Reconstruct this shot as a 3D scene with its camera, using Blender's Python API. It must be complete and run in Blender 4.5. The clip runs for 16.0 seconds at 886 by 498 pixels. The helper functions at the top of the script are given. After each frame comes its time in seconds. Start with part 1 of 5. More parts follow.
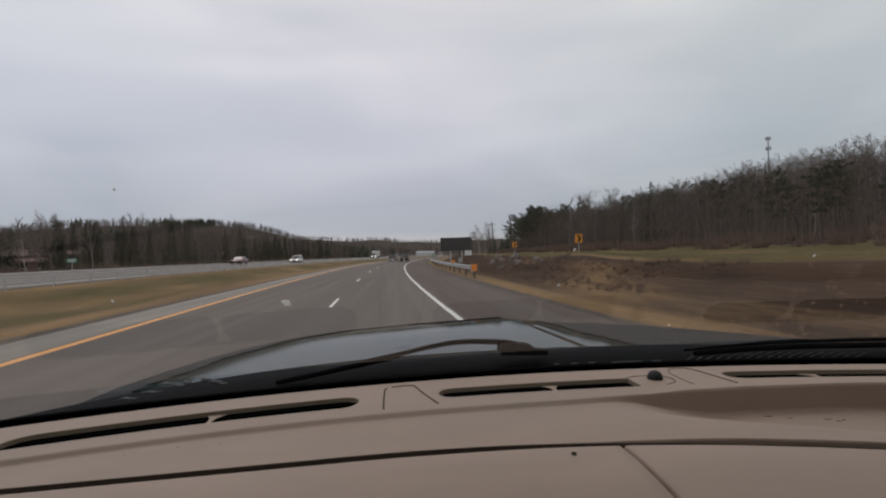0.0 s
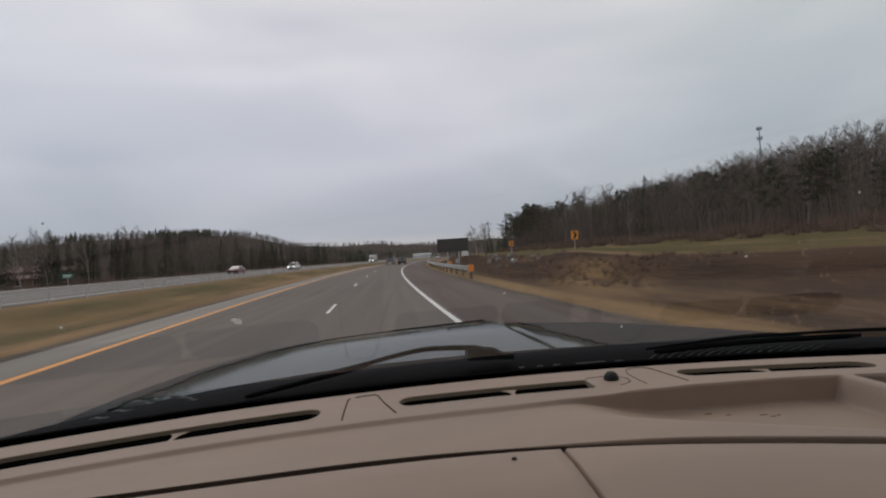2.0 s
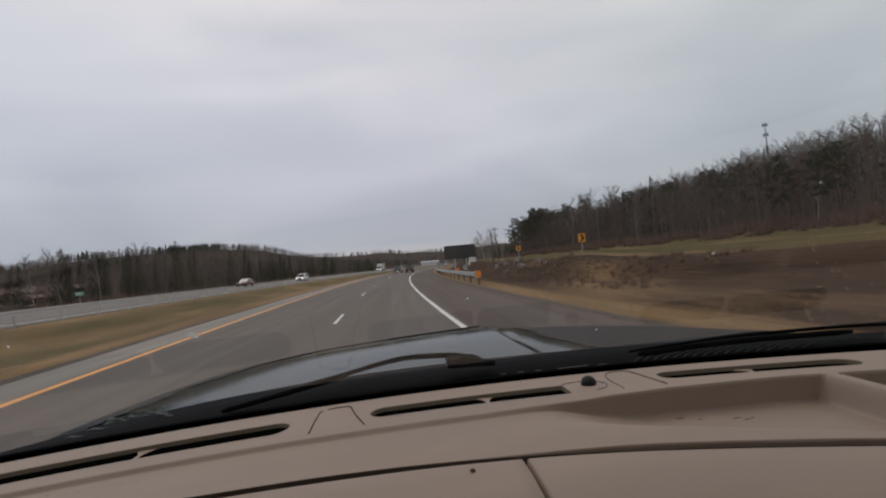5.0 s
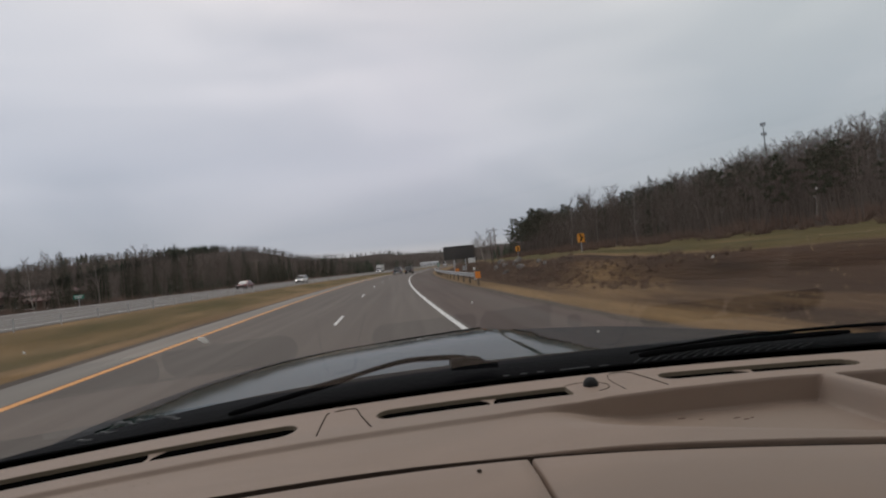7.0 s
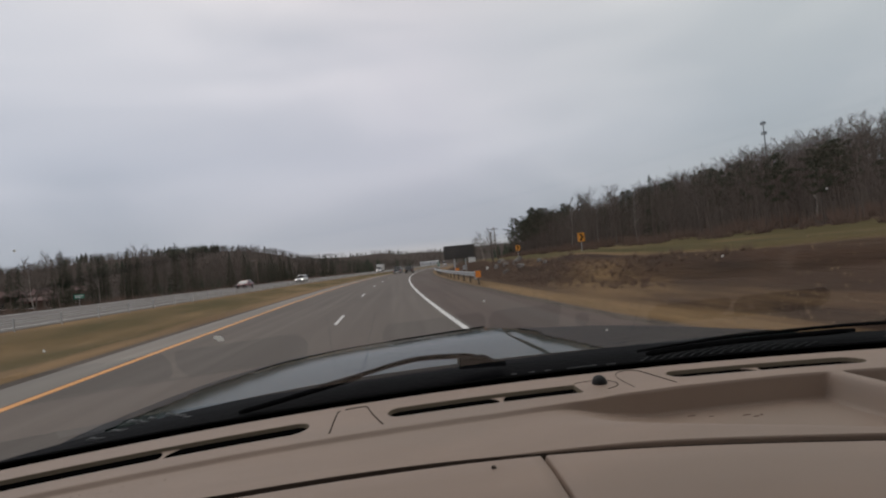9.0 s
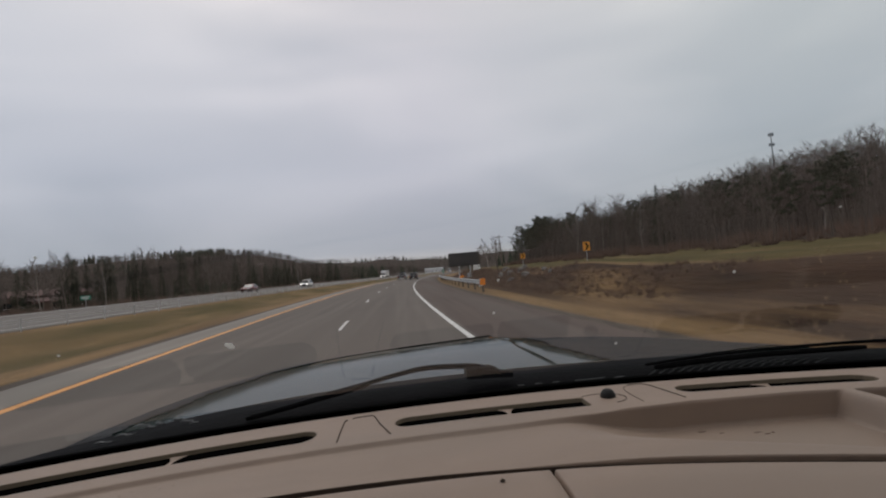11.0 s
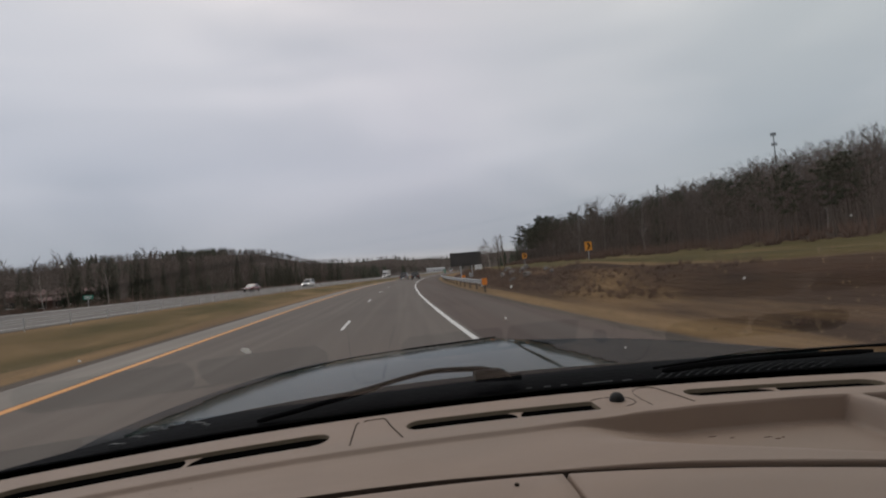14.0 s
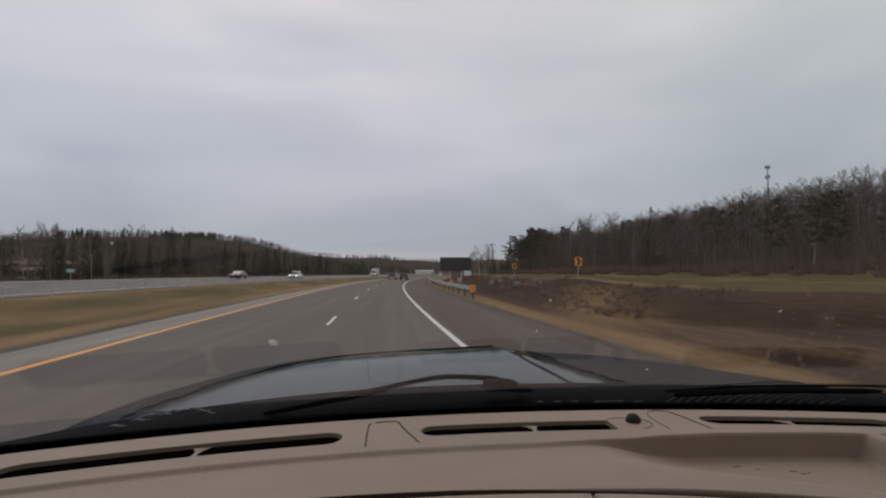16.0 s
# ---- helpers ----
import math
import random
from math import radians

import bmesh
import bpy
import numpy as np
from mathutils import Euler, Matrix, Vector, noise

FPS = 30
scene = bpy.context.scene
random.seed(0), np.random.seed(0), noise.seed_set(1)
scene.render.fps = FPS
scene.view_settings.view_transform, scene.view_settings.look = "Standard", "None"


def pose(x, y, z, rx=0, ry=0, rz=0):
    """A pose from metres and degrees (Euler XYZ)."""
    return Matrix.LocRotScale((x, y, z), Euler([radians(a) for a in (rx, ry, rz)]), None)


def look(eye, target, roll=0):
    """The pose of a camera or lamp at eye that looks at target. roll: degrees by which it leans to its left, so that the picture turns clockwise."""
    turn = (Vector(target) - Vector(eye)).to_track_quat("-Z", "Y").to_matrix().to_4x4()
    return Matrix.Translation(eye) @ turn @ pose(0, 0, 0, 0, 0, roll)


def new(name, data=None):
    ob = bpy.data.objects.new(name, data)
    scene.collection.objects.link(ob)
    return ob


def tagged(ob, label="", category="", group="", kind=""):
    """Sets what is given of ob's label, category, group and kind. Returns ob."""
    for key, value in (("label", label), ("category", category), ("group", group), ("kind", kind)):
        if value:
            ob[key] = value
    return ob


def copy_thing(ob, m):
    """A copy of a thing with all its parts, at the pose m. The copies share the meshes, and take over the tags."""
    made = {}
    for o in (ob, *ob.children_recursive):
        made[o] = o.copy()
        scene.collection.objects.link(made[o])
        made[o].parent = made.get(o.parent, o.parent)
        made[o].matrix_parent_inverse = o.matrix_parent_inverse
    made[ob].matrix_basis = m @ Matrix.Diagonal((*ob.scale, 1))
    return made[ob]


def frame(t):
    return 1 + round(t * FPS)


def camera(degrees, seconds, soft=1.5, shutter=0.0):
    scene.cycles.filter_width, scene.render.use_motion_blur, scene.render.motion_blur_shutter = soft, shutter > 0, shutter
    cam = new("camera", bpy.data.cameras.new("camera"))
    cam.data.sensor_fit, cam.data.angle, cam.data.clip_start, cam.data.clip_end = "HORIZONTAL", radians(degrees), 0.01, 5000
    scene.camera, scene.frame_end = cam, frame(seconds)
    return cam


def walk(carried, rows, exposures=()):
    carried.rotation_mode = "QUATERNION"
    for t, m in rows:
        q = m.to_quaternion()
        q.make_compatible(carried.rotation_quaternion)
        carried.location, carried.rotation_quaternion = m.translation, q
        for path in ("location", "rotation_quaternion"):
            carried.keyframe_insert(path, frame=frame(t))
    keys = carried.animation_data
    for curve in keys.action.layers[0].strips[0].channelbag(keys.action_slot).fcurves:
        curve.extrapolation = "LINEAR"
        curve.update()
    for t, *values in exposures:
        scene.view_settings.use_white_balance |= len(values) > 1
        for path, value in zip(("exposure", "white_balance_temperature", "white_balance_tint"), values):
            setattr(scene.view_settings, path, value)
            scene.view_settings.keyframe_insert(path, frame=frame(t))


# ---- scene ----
cam = camera(86.0, 16.0, 2.1)
walk(cam, [
    (0, pose(-0.031, 0.037, 1.612, 90.60, 1.27, -5.46)),
    (0.5, pose(-0.007, 0.009, 1.628, 91.47, 1.94, -6.20)),
    (1, pose(-0.009, -0.003, 1.649, 92.00, 2.17, -5.66)),
    (1.5, pose(0.028, 0.005, 1.640, 91.73, 3.23, -5.52)),
    (2, pose(0.041, 0.013, 1.625, 90.75, 3.41, -5.78)),
    (2.5, pose(0.014, 0.006, 1.634, 91.40, 2.80, -4.58)),
    (3, pose(0.035, 0.012, 1.637, 92.09, 3.17, -4.10)),
    (3.5, pose(0.041, 0.015, 1.629, 91.43, 2.67, -2.88)),
    (4, pose(0.053, -0.005, 1.648, 92.66, 1.87, -3.06)),
    (4.5, pose(0.048, 0.009, 1.615, 91.57, 2.16, -3.28)),
    (5, pose(0.110, 0.024, 1.618, 91.66, 5.13, -4.84)),
    (7.5, pose(0.093, 0.003, 1.629, 91.83, 5.55, -4.84)),
    (8, pose(0.077, -0.003, 1.636, 92.10, 5.63, -4.71)),
    (8.5, pose(0.085, -0.000, 1.630, 92.37, 5.58, -4.76)),
    (9, pose(0.083, 0.004, 1.626, 91.68, 5.51, -4.91)),
    (11.5, pose(0.074, -0.001, 1.639, 92.81, 4.40, -4.43)),
    (12, pose(0.080, -0.004, 1.645, 92.92, 4.23, -4.83)),
    (12.5, pose(0.063, -0.001, 1.638, 92.47, 3.50, -4.16)),
    (13, pose(0.058, -0.007, 1.636, 92.53, 3.94, -3.96)),
    (13.5, pose(0.065, -0.007, 1.629, 92.07, 3.95, -3.82)),
    (14, pose(0.058, -0.007, 1.643, 92.55, 4.60, -4.17)),
    (14.5, pose(0.041, -0.006, 1.648, 92.86, 4.46, -3.70)),
    (15, pose(-0.004, 0.012, 1.638, 92.06, 2.52, -5.32)),
    (15.5, pose(0.007, 0.002, 1.652, 93.01, 0.89, -5.71)),
    (16, pose(-0.010, 0.005, 1.649, 92.93, -0.21, -5.52)),
], [(0, 0.05), (2.5, 0.02), (5.2, 0.0), (9.2, -0.02), (11.3, -0.07), (16, -0.09)])

# ---- sky and light: a closed, streaky overcast ----
world = bpy.data.worlds.new("overcast")
scene.world = world
world.use_nodes = True
wt = world.node_tree
wt.nodes.clear()


def wnode(kind, data="", blend=""):
    n = wt.nodes.new(kind)
    if data:
        n.data_type = data
    if blend:
        n.blend_type = blend
    return n


w_out, w_bg = wnode("ShaderNodeOutputWorld"), wnode("ShaderNodeBackground")
w_sky = wnode("ShaderNodeTexSky")
w_sky.sky_type, w_sky.sun_disc, w_sky.sun_elevation, w_sky.sun_rotation = "NISHITA", False, radians(45), radians(-27)
w_co, w_sep = wnode("ShaderNodeTexCoord"), wnode("ShaderNodeSeparateXYZ")
w_ramp = wnode("ShaderNodeValToRGB")
for _ in range(6):
    w_ramp.color_ramp.elements.new(0.5)
for e, (p, c) in zip(w_ramp.color_ramp.elements, ((0.0, (0.60, 0.575, 0.545)), (0.022, (0.52, 0.52, 0.525)), (0.05, (0.405, 0.432, 0.486)), (0.105, (0.44, 0.46, 0.51)), (0.22, (0.56, 0.575, 0.625)),
                                                  (0.42, (0.715, 0.71, 0.732)), (0.62, (0.765, 0.742, 0.725)), (1.0, (0.80, 0.755, 0.715)))):
    e.position, e.color = p, (*c, 1)
w_map = wnode("ShaderNodeMapping")
w_map.inputs["Scale"].default_value = (1.1, 1.6, 4.6)
w_map.inputs["Rotation"].default_value = (0.25, 0.45, 0.3)
w_noise = wnode("ShaderNodeTexNoise")
w_noise.inputs["Scale"].default_value, w_noise.inputs["Detail"].default_value = 1.5, 5
w_noise.inputs["Roughness"].default_value, w_noise.inputs["Distortion"].default_value = 0.42, 0.5
w_tone = wnode("ShaderNodeValToRGB")
w_tone.color_ramp.elements[0].position, w_tone.color_ramp.elements[0].color = 0.3, (0.84, 0.862, 0.90, 1)
w_tone.color_ramp.elements[1].position, w_tone.color_ramp.elements[1].color = 0.72, (1.15, 1.125, 1.125, 1)
w_mul = wnode("ShaderNodeMix", "RGBA", "MULTIPLY")
w_mix = wnode("ShaderNodeMix", "RGBA")
w_dim = wnode("ShaderNodeMix", "RGBA", "MULTIPLY")
w_mul.inputs[0].default_value, w_mix.inputs[0].default_value, w_dim.inputs[0].default_value = 1.0, 0.06, 1.0
w_dim.inputs[7].default_value = (0.1, 0.1, 0.1, 1)
wl = wt.links.new
wl(w_co.outputs["Generated"], w_sep.inputs[0])
wl(w_sep.outputs["Z"], w_ramp.inputs[0])
wl(w_co.outputs["Generated"], w_map.inputs[0])
wl(w_map.outputs[0], w_noise.inputs["Vector"])
wl(w_noise.outputs["Fac"], w_tone.inputs[0])
wl(w_ramp.outputs[0], w_mul.inputs[6])
wl(w_tone.outputs[0], w_mul.inputs[7])
wl(w_sky.outputs[0], w_dim.inputs[6])
w_half, w_side, w_cast = wnode("ShaderNodeMapRange"), wnode("ShaderNodeValToRGB"), wnode("ShaderNodeMix", "RGBA", "MULTIPLY")
w_half.inputs["From Min"].default_value, w_half.inputs["From Max"].default_value, w_cast.inputs[0].default_value = -1.0, 1.0, 1.0
w_side.color_ramp.elements.new(0.5)
for e, (p, c) in zip(w_side.color_ramp.elements, ((0.2, (0.99, 1.0, 1.025)), (0.53, (1.015, 0.99, 1.01)), (0.82, (0.985, 1.012, 0.965)))):
    e.position, e.color = p, (*c, 1)
wl(w_sep.outputs["X"], w_half.inputs["Value"])
wl(w_half.outputs[0], w_side.inputs[0])
wl(w_mul.outputs[2], w_cast.inputs[6])
wl(w_side.outputs[0], w_cast.inputs[7])
wl(w_cast.outputs[2], w_mix.inputs[6])
wl(w_dim.outputs[2], w_mix.inputs[7])
wl(w_mix.outputs[2], w_bg.inputs["Color"])
wl(w_bg.outputs[0], w_out.inputs[0])
w_bg.inputs["Strength"].default_value = 1.0

sun = new("sun", bpy.data.lights.new("sun", "SUN"))
sun.data.energy, sun.data.angle, sun.data.color = 0.5, radians(30), (1.0, 0.97, 0.93)
sun.matrix_world = look((-20, 40, 45), (0, 10, 0))


# ---- materials ----
def material(name, base, second=None, rough=0.8, scale=5.0, detail=6.0, amount=0.5, bump=0.0, bump_scale=None, metal=0.0,
             stretch=(1, 1, 1), second_scale=None, third=None, vary=0.0, spec=0.5, coat=0.0):
    """Principled surface in two scales of noise: base to second, then towards third; vary shifts the value from object to object."""
    m = bpy.data.materials.new(name)
    m.use_nodes = True
    nt = m.node_tree
    b = nt.nodes["Principled BSDF"]
    b.inputs["Roughness"].default_value, b.inputs["Metallic"].default_value = rough, metal
    b.inputs["Specular IOR Level"].default_value, b.inputs["Coat Weight"].default_value = spec, coat
    b.inputs["Base Color"].default_value = (*base, 1)
    co = nt.nodes.new("ShaderNodeTexCoord")
    mp = nt.nodes.new("ShaderNodeMapping")
    mp.inputs["Scale"].default_value = stretch
    nt.links.new(co.outputs["Object"], mp.inputs[0])

    def fac(sc, lo, hi, det=detail):
        n = nt.nodes.new("ShaderNodeTexNoise")
        n.inputs["Scale"].default_value, n.inputs["Detail"].default_value = sc, det
        nt.links.new(mp.outputs[0], n.inputs["Vector"])
        r = nt.nodes.new("ShaderNodeMapRange")
        r.inputs["From Min"].default_value, r.inputs["From Max"].default_value = lo, hi
        nt.links.new(n.outputs["Fac"], r.inputs["Value"])
        return n, r

    def mix(f, a, c, kind="MIX"):
        x = nt.nodes.new("ShaderNodeMix")
        x.data_type, x.blend_type = "RGBA", kind
        for val, i in ((f, 0), (a, 6), (c, 7)):
            if isinstance(val, (int, float)):
                x.inputs[i].default_value = val
            elif isinstance(val, tuple):
                x.inputs[i].default_value = (*val, 1)
            else:
                nt.links.new(val, x.inputs[i])
        return x.outputs[2]

    colour = None
    if second:
        _, r = fac(scale, 0.5 - 0.35 * (1.1 - amount), 0.5 + 0.35 * (1.1 - amount))
        colour = mix(r.outputs[0], base, second)
    if third:
        _, r = fac(second_scale or scale * 0.13, 0.47, 0.66, 3.0)
        colour = mix(r.outputs[0], colour if colour is not None else base, third)
    if vary:
        info = nt.nodes.new("ShaderNodeObjectInfo")
        r = nt.nodes.new("ShaderNodeMapRange")
        r.inputs["To Min"].default_value, r.inputs["To Max"].default_value = 1 - vary, 1 + vary
        nt.links.new(info.outputs["Random"], r.inputs["Value"])
        h = nt.nodes.new("ShaderNodeHueSaturation")
        nt.links.new(r.outputs[0], h.inputs["Value"])
        if colour is not None:
            nt.links.new(colour, h.inputs["Color"])
        else:
            h.inputs["Color"].default_value = (*base, 1)
        colour = h.outputs[0]
    if colour is not None:
        nt.links.new(colour, b.inputs["Base Color"])
    if bump:
        n, _ = fac(bump_scale or scale * 4, 0, 1)
        bp = nt.nodes.new("ShaderNodeBump")
        bp.inputs["Strength"].default_value, bp.inputs["Distance"].default_value = bump, 0.02
        nt.links.new(n.outputs["Fac"], bp.inputs["Height"])
        nt.links.new(bp.outputs[0], b.inputs["Normal"])
    return m


def island_material(name, base, second, rough=0.9):
    """For joined foliage: each piece takes its own value between two colours."""
    m = bpy.data.materials.new(name)
    m.use_nodes = True
    nt = m.node_tree
    b = nt.nodes["Principled BSDF"]
    b.inputs["Roughness"].default_value, b.inputs["Specular IOR Level"].default_value = rough, 0.2
    g = nt.nodes.new("ShaderNodeNewGeometry")
    x = nt.nodes.new("ShaderNodeMix")
    x.data_type = "RGBA"
    x.inputs[6].default_value, x.inputs[7].default_value = (*base, 1), (*second, 1)
    nt.links.new(g.outputs["Random Per Island"], x.inputs[0])
    nt.links.new(x.outputs[2], b.inputs["Base Color"])
    return m


def ground_material(name):
    """Dead grass, green sward and leaf litter, mixed by the sheet's cover attribute and broken up by noise."""
    m = bpy.data.materials.new(name)
    m.use_nodes = True
    nt = m.node_tree
    b = nt.nodes["Principled BSDF"]
    b.inputs["Roughness"].default_value, b.inputs["Specular IOR Level"].default_value = 0.95, 0.1
    co = nt.nodes.new("ShaderNodeTexCoord")
    at = nt.nodes.new("ShaderNodeAttribute")
    at.attribute_name = "cover"
    sp = nt.nodes.new("ShaderNodeSeparateColor")
    nt.links.new(at.outputs["Color"], sp.inputs[0])

    def noise_fac(scale, stretch, lo, hi):
        mp = nt.nodes.new("ShaderNodeMapping")
        mp.inputs["Scale"].default_value = stretch
        n = nt.nodes.new("ShaderNodeTexNoise")
        n.inputs["Scale"].default_value, n.inputs["Detail"].default_value, n.inputs["Roughness"].default_value = scale, 8, 0.62
        r = nt.nodes.new("ShaderNodeMapRange")
        r.inputs["From Min"].default_value, r.inputs["From Max"].default_value = lo, hi
        nt.links.new(co.outputs["Object"], mp.inputs[0])
        nt.links.new(mp.outputs[0], n.inputs["Vector"])
        nt.links.new(n.outputs["Fac"], r.inputs["Value"])
        return r.outputs[0], n.outputs["Fac"]

    def mix(f, a, c):
        x = nt.nodes.new("ShaderNodeMix")
        x.data_type = "RGBA"
        for val, i in ((f, 0), (a, 6), (c, 7)):
            if isinstance(val, tuple):
                x.inputs[i].default_value = (*val, 1)
            else:
                nt.links.new(val, x.inputs[i])
        return x.outputs[2]

    def patchy(mask, f):
        """mask + (f - 0.5), steepened: an uneven border."""
        s = nt.nodes.new("ShaderNodeMath")
        s.operation = "ADD"
        nt.links.new(mask, s.inputs[0])
        nt.links.new(f, s.inputs[1])
        r = nt.nodes.new("ShaderNodeMapRange")
        r.inputs["From Min"].default_value, r.inputs["From Max"].default_value = 0.78, 1.2
        nt.links.new(s.outputs[0], r.inputs["Value"])
        return r.outputs[0]

    f1, n1 = noise_fac(0.9, (1.0, 0.12, 1.0), 0.33, 0.67)
    f2, n2 = noise_fac(0.22, (1.0, 0.3, 1.0), 0.36, 0.64)
    f3, n3 = noise_fac(5.0, (1.0, 0.16, 1.0), 0.3, 0.7)
    straw = mix(f1, (0.265, 0.168, 0.084), (0.150, 0.099, 0.054))
    straw = mix(f3, straw, mix(f2, (0.32, 0.212, 0.108), (0.14, 0.092, 0.050)))
    green = mix(f1, (0.068, 0.064, 0.025), (0.118, 0.091, 0.038))
    brown = mix(f2, mix(f1, (0.068, 0.039, 0.027), (0.032, 0.023, 0.018)), mix(f3, (0.118, 0.074, 0.044), (0.056, 0.038, 0.026)))
    litter = mix(f1, (0.062, 0.047, 0.039), (0.040, 0.033, 0.029))
    gravel = mix(f3, (0.135, 0.115, 0.099), (0.078, 0.068, 0.060))
    c = mix(patchy(sp.outputs[0], n2), straw, green)
    c = mix(patchy(sp.outputs[1], n1), c, brown)
    c = mix(patchy(sp.outputs[2], n1), c, gravel)
    c = mix(patchy(at.outputs["Alpha"], n1), c, litter)
    nt.links.new(c, b.inputs["Base Color"])
    bp = nt.nodes.new("ShaderNodeBump")
    bp.inputs["Strength"].default_value, bp.inputs["Distance"].default_value = 0.7, 0.15
    nt.links.new(f3, bp.inputs["Height"])
    nt.links.new(bp.outputs[0], b.inputs["Normal"])
    return m


GROUND = ground_material("verge_and_litter")
ASPHALT = material("worn_pavement", (0.157, 0.139, 0.126), (0.118, 0.104, 0.094), 0.85, 1.5, 8, 0.5, 0.25, 60, stretch=(1.6, 0.04, 1),
                   third=(0.122, 0.107, 0.097), second_scale=0.5, spec=0.12)
SHOULDER = material("red_brown_asphalt", (0.122, 0.098, 0.088), (0.088, 0.070, 0.064), 0.9, 1.3, 8, 0.55, 0.3, 60, stretch=(1.5, 0.05, 1),
                    third=(0.12, 0.104, 0.095), second_scale=0.3, spec=0.12)
CONCRETE = material("pale_shoulder_concrete", (0.235, 0.215, 0.19), (0.18, 0.165, 0.15), 0.9, 1.2, 8, 0.5, 0.25, 50, stretch=(2.5, 0.1, 1),
                    third=(0.26, 0.24, 0.215), second_scale=0.6, spec=0.3)
FAR_ROAD = material("pale_grey_pavement", (0.185, 0.175, 0.166), (0.15, 0.142, 0.135), 0.9, 0.8, 6, 0.5, 0.2, 40, stretch=(1.4, 0.08, 1), spec=0.1)
SIDE_ROAD = material("side_road_asphalt", (0.115, 0.106, 0.098), (0.09, 0.083, 0.077), 0.9, 0.9, 6, 0.5, 0.2, 40, stretch=(1.4, 0.1, 1), spec=0.05)
WHITE_LINE = material("white_road_paint", (0.72, 0.72, 0.70), (0.52, 0.52, 0.50), 0.7, 9, 6, 0.4, 0.2, 60)
YELLOW_LINE = material("orange_yellow_road_paint", (0.78, 0.36, 0.10), (0.60, 0.275, 0.08), 0.7, 7, 6, 0.4, 0.2, 60)
GALV = material("galvanised_steel", (0.52, 0.54, 0.55), (0.40, 0.42, 0.43), 0.45, 6, 5, 0.4, 0.1, 30, metal=0.75)
MAST = material("dull_blue_grey_steel", (0.16, 0.18, 0.20), (0.11, 0.125, 0.14), 0.6, 4, 4, 0.5, 0.1, 20, metal=0.3)
POST_WOOD = material("weathered_wood", (0.16, 0.13, 0.10), (0.09, 0.075, 0.06), 0.9, 8, 6, 0.5, 0.4, 40, stretch=(1, 1, 0.15))
SIGN_ORANGE = material("orange_sheeting", (0.80, 0.26, 0.02), (0.72, 0.22, 0.02), 0.5, 5)
SIGN_YELLOW = material("amber_sheeting", (0.80, 0.34, 0.03), (0.72, 0.29, 0.03), 0.5, 5)
SIGN_GREEN = material("green_sheeting", (0.02, 0.22, 0.15), (0.02, 0.19, 0.13), 0.5, 5)
SIGN_WHITE = material("white_sheeting", (0.75, 0.76, 0.76), (0.65, 0.66, 0.66), 0.5, 5)
BLACK = material("black_matt", (0.006, 0.006, 0.007), (0.010, 0.010, 0.010), 0.75, 8, spec=0.03)
BOARD = material("dark_matrix_panel", (0.016, 0.018, 0.018), (0.024, 0.026, 0.026), 0.45, 3, 4, 0.5, 0.15, 25)
BARK = material("grey_brown_bark", (0.135, 0.115, 0.098), (0.075, 0.064, 0.056), 0.95, 6, 6, 0.5, 0.4, 30, stretch=(1, 1, 0.3), vary=0.25, spec=0.2)
PALE_BARK = material("pale_birch_bark", (0.33, 0.31, 0.28), (0.16, 0.145, 0.13), 0.9, 5, 6, 0.4, 0.3, 20, stretch=(1, 1, 2), vary=0.2, spec=0.2)
TWIGS = island_material("bare_twigs", (0.105, 0.086, 0.074), (0.056, 0.047, 0.042))
RED_TWIGS = island_material("russet_brush", (0.115, 0.070, 0.052), (0.066, 0.046, 0.037))
WEEDS = island_material("dead_weed_stalks", (0.19, 0.132, 0.088), (0.10, 0.070, 0.050))
NEEDLES = island_material("dark_needles", (0.018, 0.028, 0.019), (0.036, 0.048, 0.028))
PINE_NEEDLES = island_material("pine_needles", (0.020, 0.029, 0.018), (0.040, 0.048, 0.027))
STRAW = island_material("dry_grass_blades", (0.27, 0.20, 0.115), (0.13, 0.095, 0.055))
ROCK = material("grey_rock", (0.20, 0.19, 0.18), (0.10, 0.094, 0.088), 0.9, 3, 8, 0.5, 0.8, 8, third=(0.23, 0.21, 0.185), second_scale=1.0)
DASH = material("beige_moulded_plastic", (0.290, 0.218, 0.172), (0.252, 0.190, 0.150), 0.6, 9.0, 9, 0.55, 0.12, 900, third=(0.256, 0.202, 0.164), second_scale=2.6, spec=0.38, stretch=(0.6, 1.6, 1))
# darker copy of the dashboard plastic: the shade inside the slots, as colour
DASH_SHADED = material("dark_slot_plastic", (0.105, 0.086, 0.062), None, 0.85, spec=0.1)
# dark joints and pin; also the painted shade in the panel gap
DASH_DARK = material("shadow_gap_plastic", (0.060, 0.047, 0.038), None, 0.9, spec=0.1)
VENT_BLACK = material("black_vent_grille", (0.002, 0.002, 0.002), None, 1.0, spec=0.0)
HOOD = material("dark_blue_car_paint", (0.008, 0.020, 0.019), (0.011, 0.025, 0.023), 0.09, 2.0, 4, 0.5, 0.03, 4, spec=0.07)
COWL = material("black_trim_plastic", (0.0045, 0.0047, 0.005), (0.0026, 0.0026, 0.003), 0.55, 12, 5, 0.5, 0.1, 80, spec=0.016)
CLIP = material("grey_clip_plastic", (0.016, 0.0165, 0.0175), (0.009, 0.0095, 0.010), 0.6, 120)
RIB = material("satin_black_plastic", (0.012, 0.0125, 0.0135), (0.008, 0.0085, 0.009), 0.5, 60, spec=0.2)
